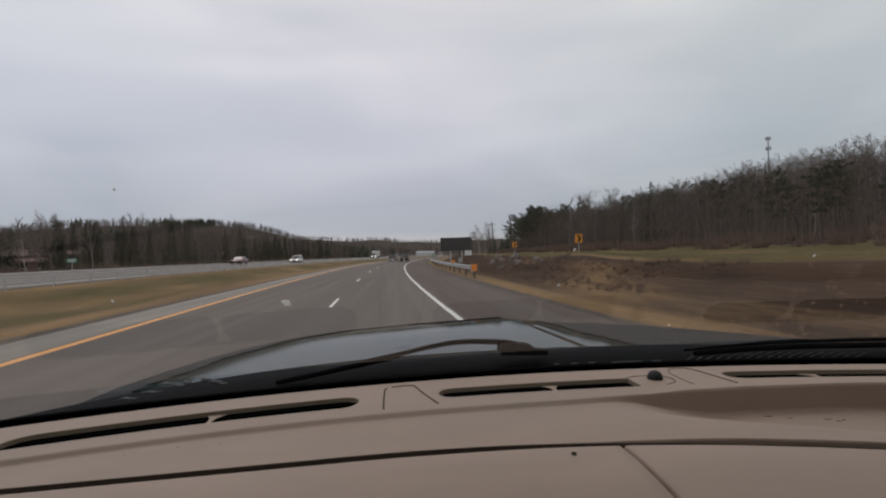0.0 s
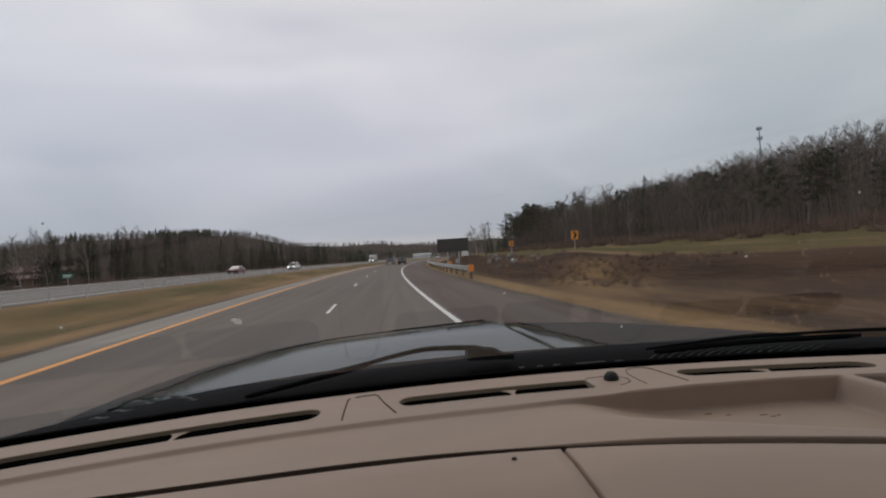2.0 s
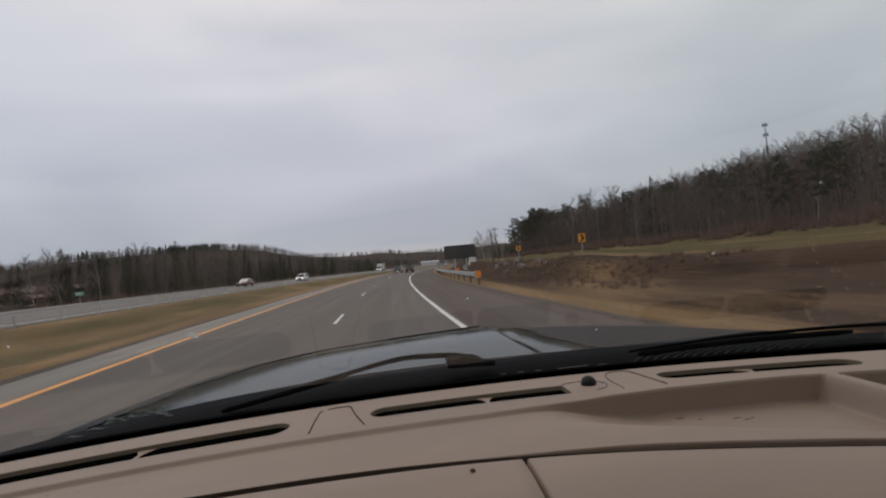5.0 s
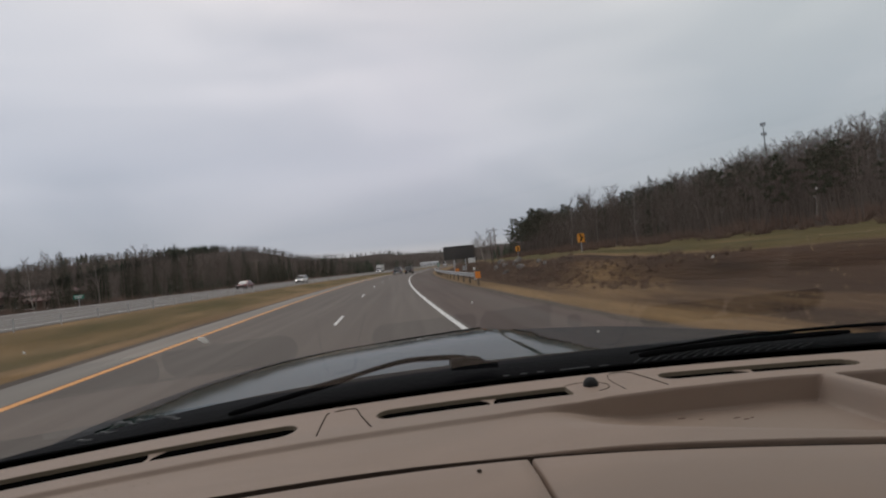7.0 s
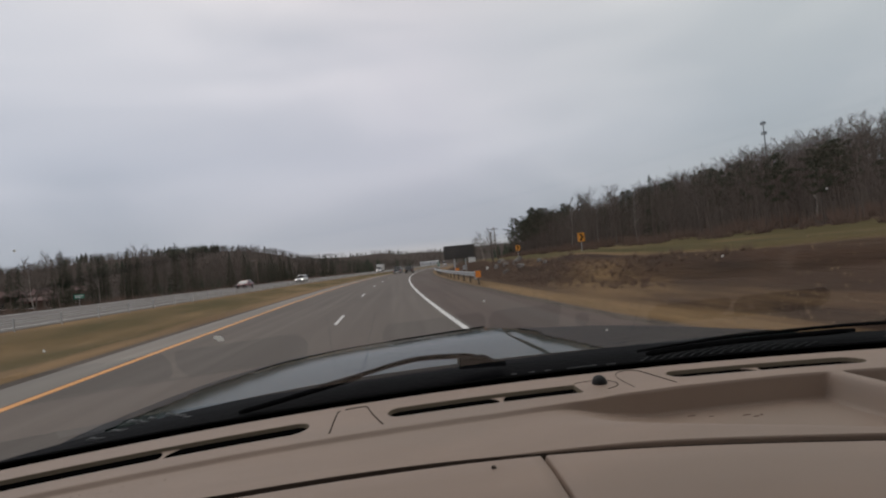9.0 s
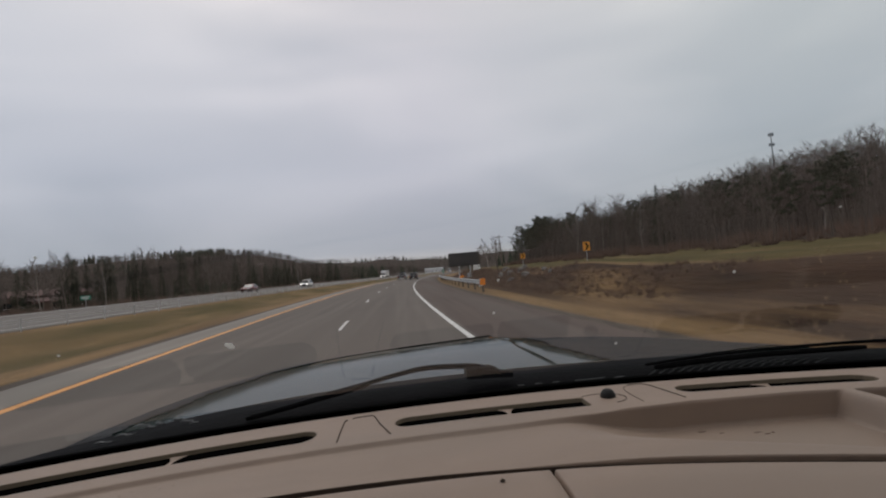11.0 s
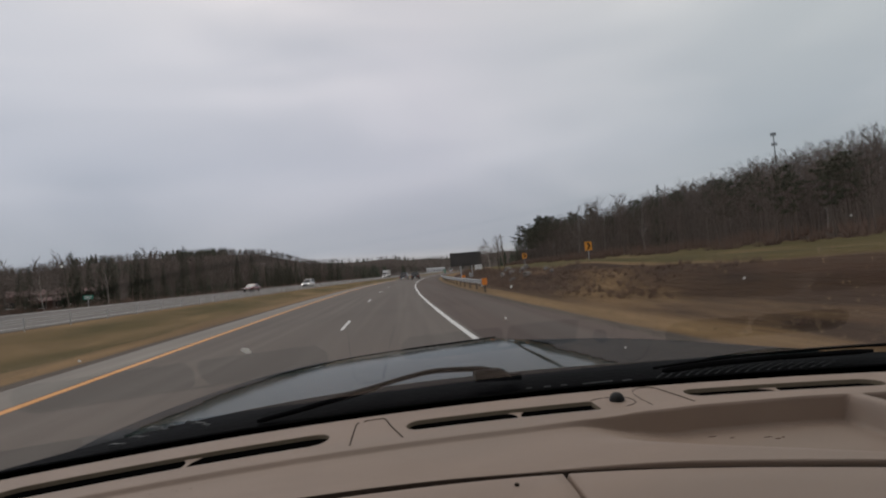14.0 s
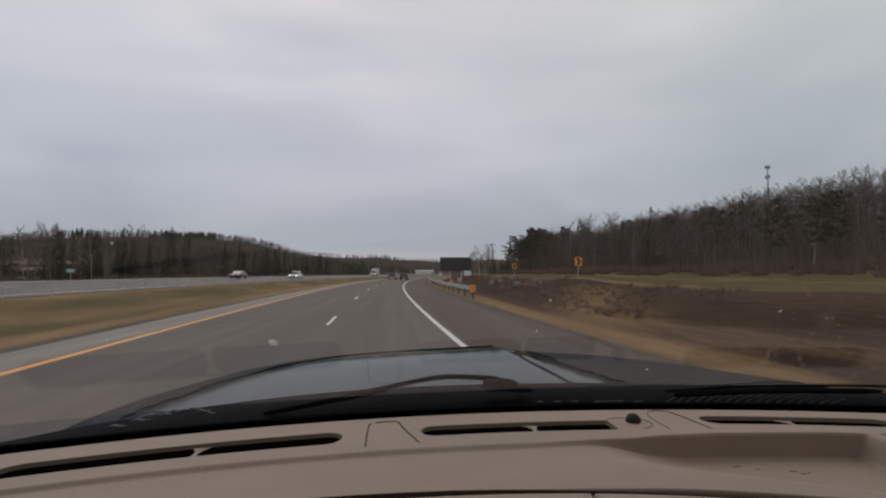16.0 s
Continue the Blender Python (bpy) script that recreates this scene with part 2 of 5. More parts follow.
# near-black of the bonnet's painted reflections and of the wiper pivot cover
MIRROR_AND_TRIM = material("smoked_acrylic", (0.006, 0.007, 0.008), (0.004, 0.0045, 0.005), 0.4, 9, 6, 0.6, 0.15, 30, spec=0.03)
RUBBER = material("black_rubber", (0.014, 0.014, 0.014), (0.022, 0.022, 0.022), 0.65, 20, spec=0.25)
FABRIC = material("dark_headliner_cloth", (0.10, 0.088, 0.078), (0.085, 0.075, 0.068), 0.95, 40)
SMUDGE = material("rust_stain", (0.06, 0.028, 0.018), (0.10, 0.05, 0.03), 0.9, 80)
CAR_GLASS = material("tinted_glass", (0.012, 0.014, 0.016), None, 0.06, coat=0.5)
CHROME = material("bright_metal", (0.6, 0.6, 0.6), None, 0.25, metal=1.0)
TAIL = material("red_lens", (0.25, 0.01, 0.01), None, 0.25)
WHITE_WALL = material("white_cladding", (0.72, 0.73, 0.74), (0.62, 0.63, 0.64), 0.7, 0.6)
GREY_ROOF = material("pale_metal_roof", (0.55, 0.57, 0.58), (0.46, 0.48, 0.49), 0.5, 0.5)
BROWN_WALL = material("brown_boarding", (0.12, 0.075, 0.058), (0.08, 0.05, 0.04), 0.9, 1.5)
RED_ROOF = material("dull_red_roof", (0.095, 0.040, 0.034), (0.07, 0.030, 0.027), 0.8, 1.2)


def paint(name, c, rough=0.25):
    return material(name, c, tuple(x * 0.85 for x in c), rough, 3, coat=0.2)


def lamp_glow(name, c, strength):
    m = bpy.data.materials.new(name)
    m.use_nodes = True
    b = m.node_tree.nodes["Principled BSDF"]
    b.inputs["Base Color"].default_value, b.inputs["Roughness"].default_value = (*c, 1), 0.2
    b.inputs["Emission Color"].default_value, b.inputs["Emission Strength"].default_value = (*c, 1), strength
    return m


HEADLAMP = lamp_glow("lit_headlamp", (1.0, 0.95, 0.88), 2.5)


def windscreen_glass():
    m = bpy.data.materials.new("windscreen_glass")
    m.use_nodes = True
    nt = m.node_tree
    nt.nodes.remove(nt.nodes["Principled BSDF"])
    out = nt.nodes["Material Output"]
    t, g, f, x = (nt.nodes.new("ShaderNode" + k) for k in ("BsdfTransparent", "BsdfGlossy", "Fresnel", "MixShader"))
    t.inputs[0].default_value = (0.965, 0.975, 0.968, 1)
    g.inputs["Color"].default_value, g.inputs["Roughness"].default_value = (1, 1, 1, 1), 0.02
    f.inputs["IOR"].default_value = 1.39
    nt.links.new(f.outputs[0], x.inputs[0])
    nt.links.new(t.outputs[0], x.inputs[1])
    nt.links.new(g.outputs[0], x.inputs[2])
    nt.links.new(x.outputs[0], out.inputs[0])
    return m


GLASS = windscreen_glass()
# pale grey of the dashboard strip and of the painted glints
PALE_MARK = material("pale_worn_plastic", (0.14, 0.145, 0.15), (0.07, 0.073, 0.076), 0.7, 120, amount=0.6)


def translucent_dirt():
    """Pale dried dirt that lets some of the daylight behind it through."""
    m = bpy.data.materials.new("dried_dirt")
    m.use_nodes = True
    nt = m.node_tree
    b, out = nt.nodes["Principled BSDF"], nt.nodes["Material Output"]
    b.inputs["Base Color"].default_value, b.inputs["Roughness"].default_value = (0.6, 0.6, 0.58, 1), 0.9
    t, x, n, r = (nt.nodes.new("ShaderNode" + k) for k in ("BsdfTranslucent", "MixShader", "TexNoise", "MapRange"))
    t.inputs[0].default_value = (0.75, 0.75, 0.73, 1)
    n.inputs["Scale"].default_value = 300
    r.inputs["To Min"].default_value, r.inputs["To Max"].default_value = 0.45, 0.9
    nt.links.new(n.outputs["Fac"], r.inputs["Value"])
    nt.links.new(r.outputs[0], x.inputs[0])
    nt.links.new(b.outputs[0], x.inputs[1])
    nt.links.new(t.outputs[0], x.inputs[2])
    nt.links.new(x.outputs[0], out.inputs[0])
    return m


DIRT = translucent_dirt()


# ---- mesh building ----
class Shape:
    """Collects points and faces of one mesh."""

    def __init__(self):
        self.v, self.f = [], []

    def add(self, v, f):
        k = len(self.v)
        self.v += [tuple(p) for p in v]
        self.f += [tuple(i + k for i in q) for q in f]
        return self

    def box(self, x0, x1, y0, y1, z0, z1, b=0.0):
        """A box with its upright and top edges chamfered by b."""
        if not b:
            v = [(x, y, z) for z in (z0, z1) for x, y in ((x0, y0), (x1, y0), (x1, y1), (x0, y1))]
            return self.add(v, [(3, 2, 1, 0), (4, 5, 6, 7), (0, 1, 5, 4), (1, 2, 6, 5), (2, 3, 7, 6), (3, 0, 4, 7)])
        rings = []
        for z, i in ((z0 + b, 0), (z1 - b, 0), (z1, b)):
            rings.append([(x0 + b, y0 + i, z), (x1 - b, y0 + i, z), (x1 - i, y0 + b, z), (x1 - i, y1 - b, z),
                          (x1 - b, y1 - i, z), (x0 + b, y1 - i, z), (x0 + i, y1 - b, z), (x0 + i, y0 + b, z)])
        rings.insert(0, [((p[0] - (x0 + x1) / 2) * (1 - b / (x1 - x0)) + (x0 + x1) / 2, p[1], z0) for p in rings[0]])
        return self.rings(rings, True)

    def rings(self, rings, caps=True, closed=True):
        n = len(rings[0])
        v = [p for r in rings for p in r]
        f = []
        for a in range(len(rings) - 1):
            for i in range(n if closed else n - 1):
                j = (i + 1) % n
                f.append((a * n + i, a * n + j, a * n + n + j, a * n + n + i))
        if caps:
            f += [tuple(range(n - 1, -1, -1)), tuple(range((len(rings) - 1) * n, len(rings) * n))]
        return self.add(v, f)

    def tube(self, path, radius, n=8, caps=True):
        path = [Vector(p) for p in path]
        rings = []
        for i, p in enumerate(path):
            d = (path[min(i + 1, len(path) - 1)] - path[max(i - 1, 0)]).normalized()
            side = d.cross(Vector((0, 0, 1)))
            side = side.normalized() if side.length > 1e-3 else Vector((1, 0, 0))
            up = side.cross(d)
            r = radius[i] if isinstance(radius, (list, tuple)) else radius
            rings.append([p + r * (math.cos(a) * side + math.sin(a) * up) for a in (2 * math.pi * k / n for k in range(n))])
        return self.rings(rings, caps)

    def grid(self, rows):
        n = len(rows[0])
        v = [p for r in rows for p in r]
        return self.add(v, [(a * n + i, a * n + i + 1, a * n + n + i + 1, a * n + n + i) for a in range(len(rows) - 1) for i in range(n - 1)])

    def slab(self, rows, t):
        """A grid with thickness t below it."""
        low = [[(p[0], p[1], p[2] - t) for p in r] for r in rows]
        self.grid(rows)
        self.grid([r[::-1] for r in low])
        for a, c in ((rows[0], low[0]), (rows[-1][::-1], low[-1][::-1]), ([r[-1] for r in rows], [r[-1] for r in low]),
                     ([r[0] for r in rows[::-1]], [r[0] for r in low[::-1]])):
            self.grid([c, a])
        return self

    def mesh(self, name, mat, smooth=False):
        me = bpy.data.meshes.new(name)
        me.from_pydata(self.v, [], self.f)
        me.materials.append(mat)
        if smooth:
            me.polygons.foreach_set("use_smooth", [True] * len(me.polygons))
        me.update()
        return me


def thing(name, at, label, category, group="", kind="", turn=0.0):
    ob = new(name)
    ob.empty_display_size = 0.3
    ob.matrix_world = pose(*at, 0, 0, turn)
    return tagged(ob, label, category, group, kind)


def part(name, shape, mat, parent, label="", smooth=False):
    ob = new(name, shape.mesh(name, mat, smooth))
    ob.parent = parent
    return tagged(ob, label)


def solid(name, shape, mat, label, category, group="", kind="", smooth=False, at=(0, 0, 0)):
    ob = new(name, shape.mesh(name, mat, smooth))
    ob.location = at
    return tagged(ob, label, category, group, kind)


def step(a, b, x):
    t = min(1.0, max(0.0, (x - a) / (b - a)))
    return t * t * (3 - 2 * t)


# ---- the lie of the land: the highway bends gently to the right ----
BEND, BEND_END, SET = 806.0, 186.0, -0.0578


def centre(y):
    """How far the highway has moved to the right at y."""
    if y <= 0:
        return SET * y
    if y < BEND_END:
        return SET * y + y * y / (2 * BEND)
    return SET * y + BEND_END ** 2 / (2 * BEND) + (y - BEND_END) * BEND_END / BEND


def profile(points, u):
    for (a, za), (b, zb) in zip(points, points[1:]):
        if u <= b:
            return za + (zb - za) * step(a, b, u) if a <= u else za
    return points[-1][1]


CROSS = ((-4800, 0.0), (-60, -0.4), (-48, -0.3), (-36.5, 0.62), (-33.6, 0.72), (-22.4, 0.02), (-21.2, 0.0), (-15, -0.75), (-9.0, -0.22), (-7.6, -0.08),
         (-5.2, -0.08), (5.3, -0.08), (5.6, -0.03), (6.6, -0.12), (9.0, -0.42), (10.6, -0.05), (13.2, 1.15), (14.4, 1.38), (15.3, 1.36), (15.8, 1.08), (21.7, 1.08), (23.0, 1.15),
         (27.5, 1.5), (36, 2.2), (4800, 2.2))


def ground_z(u, y):
    z = profile(CROSS, u)
    if -33.6 < u < -22.4:
        z = 0.02 + 0.70 * (-22.4 - u) / 11.2
    x = u + centre(y)
    away = step(8.5, 13, u) * (1 - step(14.4, 15.2, u)) + step(22, 26, u) + step(-9, -12, u) * (1 - step(-19, -21, u)) + step(-36, -44, u)
    z += 0.25 * away * noise.noise((x * 0.11, y * 0.09, 3.1)) + 0.10 * away * noise.noise((x * 0.5, y * 0.35, 7.7))
    # the wooded slope beyond the side road
    z += 9.6 * step(34, 92, u) * (1 - step(165, 290, y)) * step(-220, -60, y) * (1 - 0.6 * step(150, 400, u))
    z += 3.0 * step(30, 60, u) * (1 - step(200, 420, y)) * noise.noise((x * 0.013, y * 0.013, 1.3))
    # hills farther off, clear of the highway
    clear = max(step(38, 95, abs(u)), step(540, 640, y))
    for hx, hy, h, sx, sy in ((-285, 760, 46, 150, 240), (-520, 560, 27, 210, 230), (-150, 1120, 30, 240, 200), (210, 1400, 36, 420, 260),
                              (-1500, 900, 80, 700, 500), (1300, 1500, 70, 600, 600), (200, 3000, 46, 2600, 420)):
        d = ((x - hx) / sx) ** 2 + ((y - hy) / sy) ** 2
        if d < 9:
            z += clear * h * math.exp(-d) * (1 + 0.18 * noise.noise((x * 0.012, y * 0.012, 5.0)))
    return z


def cover(u, y):
    """Weights of green sward, brown weeds, gravel and leaf litter."""
    green = max(step(-9.8, -12.5, u) * (1 - step(-20, -22, u)) * 0.55, step(12.9, 13.8, u) * (1 - step(15, 16, u)) * 0.85, step(21.8, 23, u) * (1 - step(30, 33, u)) * 0.7)
    brown = max(step(7.8, 9.8, u) * (1 - step(12.8, 13.8, u)) * (0.80 + 0.75 * noise.noise((u * 0.35, y * 0.07, 2.5))), 0.0)
    litter = max(step(29, 34, u), step(-38, -44, u), step(540, 600, y))
    gravel = max(step(5.1, 5.3, u) * (1 - step(5.7, 6.5, u)) * 0.9, step(-9.1, -8.4, u) * (1 - step(-7.4, -7.2, u)) * 0.95)
    return green, brown, gravel, litter


def spread(a, b, first, growth):
    out, d = [a], first
    while out[-1] < b:
        out.append(out[-1] + d)
        d *= growth
    return out


us = sorted({-round(q, 2) for q in spread(37, 4600, 1.5, 1.14)} | {round(q * 0.45 - 37, 2) for q in range(165)} | {round(q, 2) for q in spread(37.3, 4600, 1.3, 1.13)})
ys = sorted({-round(q, 2) for q in spread(2, 700, 2, 1.22)} | {round(q * 1.5, 2) for q in range(100)} | {round(q, 2) for q in spread(151.5, 4600, 2.5, 1.06)})
sheet = Shape().grid([[(u + centre(y), y, ground_z(u, y)) for u in us] for y in ys])
ground = solid("ground", sheet, GROUND, "brown grass verges, ditches and wooded hills in late autumn", "ground", kind="structure", smooth=True)
attr = ground.data.color_attributes.new("cover", "FLOAT_COLOR", "POINT")
attr.data.foreach_set("color", [c for y in ys for u in us for c in cover(u, y)])


def road_rows(u0, u1, z0, z1, y0, y1, pieces=1):
    ylist = [q for q in spread(max(y0, 0) if y0 >= 0 else y0, y1, 3.0, 1.03)]
    ylist[-1] = y1
    return [[(u0 + (u1 - u0) * i / pieces + centre(y), y, z0 + (z1 - z0) * i / pieces) for i in range(pieces + 1)] for y in ylist]


def road_strip(name, u0, u1, z0, z1, mat, label, category, y0=-120.0, y1=560.0, t=0.1, pieces=4, kind="structure", group=""):
    return solid(name, Shape().slab(road_rows(u0, u1, z0, z1, y0, y1, pieces), t), mat, label, category, group, kind)


WHITE_U, DASH_U, YELLOW_U = 2.05, -1.45, -5.90
road_strip("road", -6.08, 2.23, 0, 0, ASPHALT, "two worn grey highway lanes with long tyre marks", "road")
road_strip("road_shoulder", 2.23, 5.40, 0, -0.03, SHOULDER, "wide red-brown asphalt shoulder beside the lanes", "shoulder")
road_strip("road_inner_shoulder", -7.45, -6.08, -0.02, 0, CONCRETE, "pale concrete strip along the median side", "shoulder")
road_strip("road_opposite", -33.6, -22.4, 0.78, 0.08, FAR_ROAD, "pale grey opposite carriageway beyond the grass median", "road", t=0.12)
road_strip("road_side", 15.9, 21.6, 1.14, 1.14, SIDE_ROAD, "grey side road running along the highway", "road", t=0.12, y1=240)

# painted lines
road_strip("trim_white_edge_line", WHITE_U - 0.075, WHITE_U + 0.075, 0.004, 0.004, WHITE_LINE, "solid white edge line on the highway", "road line", t=0.003, pieces=1)
road_strip("trim_yellow_edge_line", YELLOW_U - 0.10, YELLOW_U + 0.10, 0.004, 0.004, YELLOW_LINE, "solid orange-yellow edge line by the median", "road line", t=0.003, pieces=1)
for u, z in ((-32.6, 0.722), (-23.4, 0.147)):
    road_strip("trim_far_edge_line", u - 0.07, u + 0.07, z + 0.012, z + 0.005, WHITE_LINE, "white edge line on the opposite carriageway", "road line", t=0.003, pieces=1)
for u in (16.3, 21.2):
    road_strip("trim_side_edge_line", u - 0.06, u + 0.06, 1.145, 1.145, WHITE_LINE, "white edge line on the side road", "road line", t=0.003, pieces=1, y1=235)


def lane_dash(y0):
    rows = [[(DASH_U + s + centre(y), y, 0.004) for s in (-0.052, 0.052)] for y in (y0, y0 + 1.0, y0 + 2.0, y0 + 3.05)]
    ob = new("lane_dash", Shape().slab(rows, 0.003).mesh("lane_dash", WHITE_LINE))
    return tagged(ob, "short white lane dash on the grey highway", "lane dash", "dashes between the lanes", "structure")


for k in range(16):
    lane_dash(15.4 + 15.24 * k)

# ---- the vehicle that carries the camera ----
def wheel_parts(parent, x, y, r, w):
    """A tyre with its rim, axle along x."""
    def ring(x0, rr):
        return [(x + x0, y + rr * math.cos(a), r + rr * math.sin(a)) for a in (2 * math.pi * k / 24 for k in range(24))]
    tyre = part("wheel", Shape().rings([ring(-w / 2, r * 0.62), ring(-w / 2, r * 0.92), ring(-w / 2 + 0.03, r), ring(w / 2 - 0.03, r),
                                       ring(w / 2, r * 0.92), ring(w / 2, r * 0.62)], True), RUBBER, parent, "black rubber tyre", True)
    out = 1 if x > 0 else -1
    part("rim", Shape().rings([ring(out * (w / 2 - 0.06), r * 0.6), ring(out * (w / 2 + 0.004), r * 0.6), ring(out * (w / 2 + 0.008), r * 0.5),
                               ring(out * (w / 2 - 0.02), r * 0.2)], True), CHROME, tyre, "grey metal rim")
    return tyre


car = thing("car", (0, 0, 0), "dark car with a beige dashboard, seen from inside on the highway", "car")
LEAN = 0.0314


def dash_z(x):
    return 1.380 + LEAN * (x - 0.2)


def dash_rear(x):
    return 0.938 - 0.19 * x * x


def dash_groove(x):
    return 0.622 + 0.015 * (1 - step(0.05, 0.6, x)) - 0.27 * max(0.0, x + 0.1) ** 2


# long recesses with two vents each: x0, x1, front and rear edge, place of the web, roundness of the second end
SLOTS = ((-0.602, -0.100, 0.068, 0.125, -0.331, 1.0), (0.034, 0.369, 0.067, 0.117, 0.234, 0.15), (0.532, 0.830, 0.044, 0.088, 0.680, 1.0))


def slot_gap(x, v):
    """Signed distance to the nearest slot's rounded outline (negative inside), and the way out of it."""
    best = (9.0, 0.0, 0.0)
    for x0, x1, v0, v1, web, blunt in SLOTS:
        half = (v1 - v0) / 2
        r = half * (blunt if x > web else 1.0)
        cx, cv = min(max(x, x0 + half), x1 - r), min(max(v, v0 + r), v1 - r)
        dx, dv = x - cx, v - cv
        d = math.hypot(dx, dv)
        if d < 1e-6 and r < half:
            side = min((x1 - x, 1.0, 0.0), (v1 - v, 0.0, 1.0), (v - v0, 0.0, -1.0))
            dx, dv, d = side[1], side[2], 1.0
            best = min(best, (-side[0], dx, dv))
            continue
        if d - r < best[0]:
            best = (d - r, dx / d if d > 1e-6 else 0.0, dv / d if d > 1e-6 else 1.0)
    return best


def tray_brow(x):
    return profile(((-2.0, 0.170), (0.20, 0.170), (0.35, 0.161), (0.44, 0.147), (0.53, 0.137), (0.70, 0.127), (2.0, 0.127)), x)


def pad_height(x, v, vg):
    """A shallow fall towards the cabin that deepens into a tray with a crisp near lip on the passenger's side."""
    tray = step(0.15, 0.40, x)
    v0 = tray_brow(x)
    fall = step(v0 - 0.001 * (1 - tray), v0 + 0.0056 + 0.0045 * (1 - tray), v) if tray < 1 else min(1.0, max(0.0, (v - v0) / 0.0056))
    lip = min(vg - 0.012, 0.270 + 0.34 * (x - 0.32))
    rise = step(lip - 0.095, lip, v)
    ridge = step(0.722, 0.738, x) * (1 - step(0.752, 0.768, x))
    deep = (0.007 + 0.034 * step(0.28, 0.48, x)) * (1 - ridge)
    return -fall * (0.007 * (1 - tray) + deep * tray * (1 - rise))


def dash_pad():
    xs = [-0.96 + 0.003 * i for i in range(641)]
    fine = [0.0, 0.002] + [0.005 + 0.0025 * i for i in range(78)]
    rows = []
    for k in range(len(fine) + 53):
        row = []
        for x in xs:
            vg = dash_rear(x) - dash_groove(x)
            if k < len(fine):
                v, brow, free = fine[k], tray_brow(x), 0.128 - 0.033 * step(0.40, 0.52, x)
                if free < v:
                    w = (v - 0.15) / 0.0025
                    v = free + (brow - free) * (v - free) / (0.15 - free) if w < 0 else brow + 0.0008 * w if w < 9 else brow + 0.0072 + (0.1928 - brow) * (w - 9) / 11
            elif k < len(fine) + 50:
                q = k - len(fine)
                v = 0.2 + (vg - 0.0033 - 0.2) * (q + 1) / 48 if q < 48 else vg - (0.0020, 0.0008)[q - 48]
            else:
                v = vg
            h = pad_height(x, v, vg) if v > 0.004 else -0.004 if v else -0.03
            px = x
            if 0.03 < v < 0.14:
                gap, ax, av = slot_gap(x, v)
                if abs(gap) < 0.0002 + 0.0013 * abs(av) + 0.0016 * abs(ax):
                    px, v = x - ax * gap, v - av * gap
                    h -= 0.0006
                elif gap < 0:
                    h -= 0.016 if gap < -0.004 else 0.013
                elif gap < 0.004:
                    h -= 0.0002
            if k >= len(fine) + 50:
                h -= (0.003, 0.008, 0.02)[k - len(fine) - 50]
            row.append((px, dash_rear(px) - v, dash_z(px) + h))
        rows.append(row)
    return Shape().grid([r[::-1] for r in rows])


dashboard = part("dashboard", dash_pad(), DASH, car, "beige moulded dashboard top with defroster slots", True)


# faces inside the slots take the darkened copy, painting in their shade
dashboard.data.materials.append(DASH_SHADED)
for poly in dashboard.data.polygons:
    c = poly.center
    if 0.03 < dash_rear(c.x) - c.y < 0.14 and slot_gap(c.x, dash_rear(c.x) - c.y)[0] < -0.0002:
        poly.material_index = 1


def lower_pad(x0, x1):
    n = int((x1 - x0) / 0.02)
    rows = []
    for d, h in ((0.0045, -0.022), (0.005, -0.008), (0.007, -0.003), (0.011, -0.001), (0.05, 0), (0.1, -0.003), (0.16, -0.010), (0.22, -0.022), (0.27, -0.045),
                 (0.30, -0.09), (0.31, -0.2)):
        row = []
        for i, x in enumerate([x0, x0 + 0.001, x0 + 0.003] + [x0 + (x1 - x0) * q / n for q in range(1, n)] + [x1 - 0.003, x1 - 0.001, x1]):
            edge = (-0.012, -0.003)[min(i, n + 4 - i)] if i < 2 or i > n + 2 else 0.0
            row.append((x, dash_groove(x) - d - 0.003 * (1 - step(-0.1, 0.4, x)), dash_z(x) + h - 0.003 - 0.004 * (1 - step(0.0, 0.4, x)) + edge))
        rows.append(row)
    return Shape().grid([r[::-1] for r in rows])


part("lower_panel", lower_pad(-0.96, 0.2346), DASH, dashboard, smooth=True)
part("lower_panel", lower_pad(0.2372, 0.96), DASH, dashboard, smooth=True)
part("groove", Shape().slab([[(x, dash_groove(x) - 0.0045, dash_z(x) - 0.030), (x, dash_groove(x) - 0.0015, dash_z(x) - 0.0068)] for x in (-0.95 + 0.025 * i for i in range(77))], 0.002),
     DASH_DARK, dashboard, "dark curved joint across the dashboard")
# dark sheet below the panels, its colour stands in for the gap's shade
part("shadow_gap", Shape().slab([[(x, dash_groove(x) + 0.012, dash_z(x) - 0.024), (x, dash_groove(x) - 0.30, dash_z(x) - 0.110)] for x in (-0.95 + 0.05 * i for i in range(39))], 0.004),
     DASH_DARK, dashboard, "dark sheet standing in for shade between the panels")
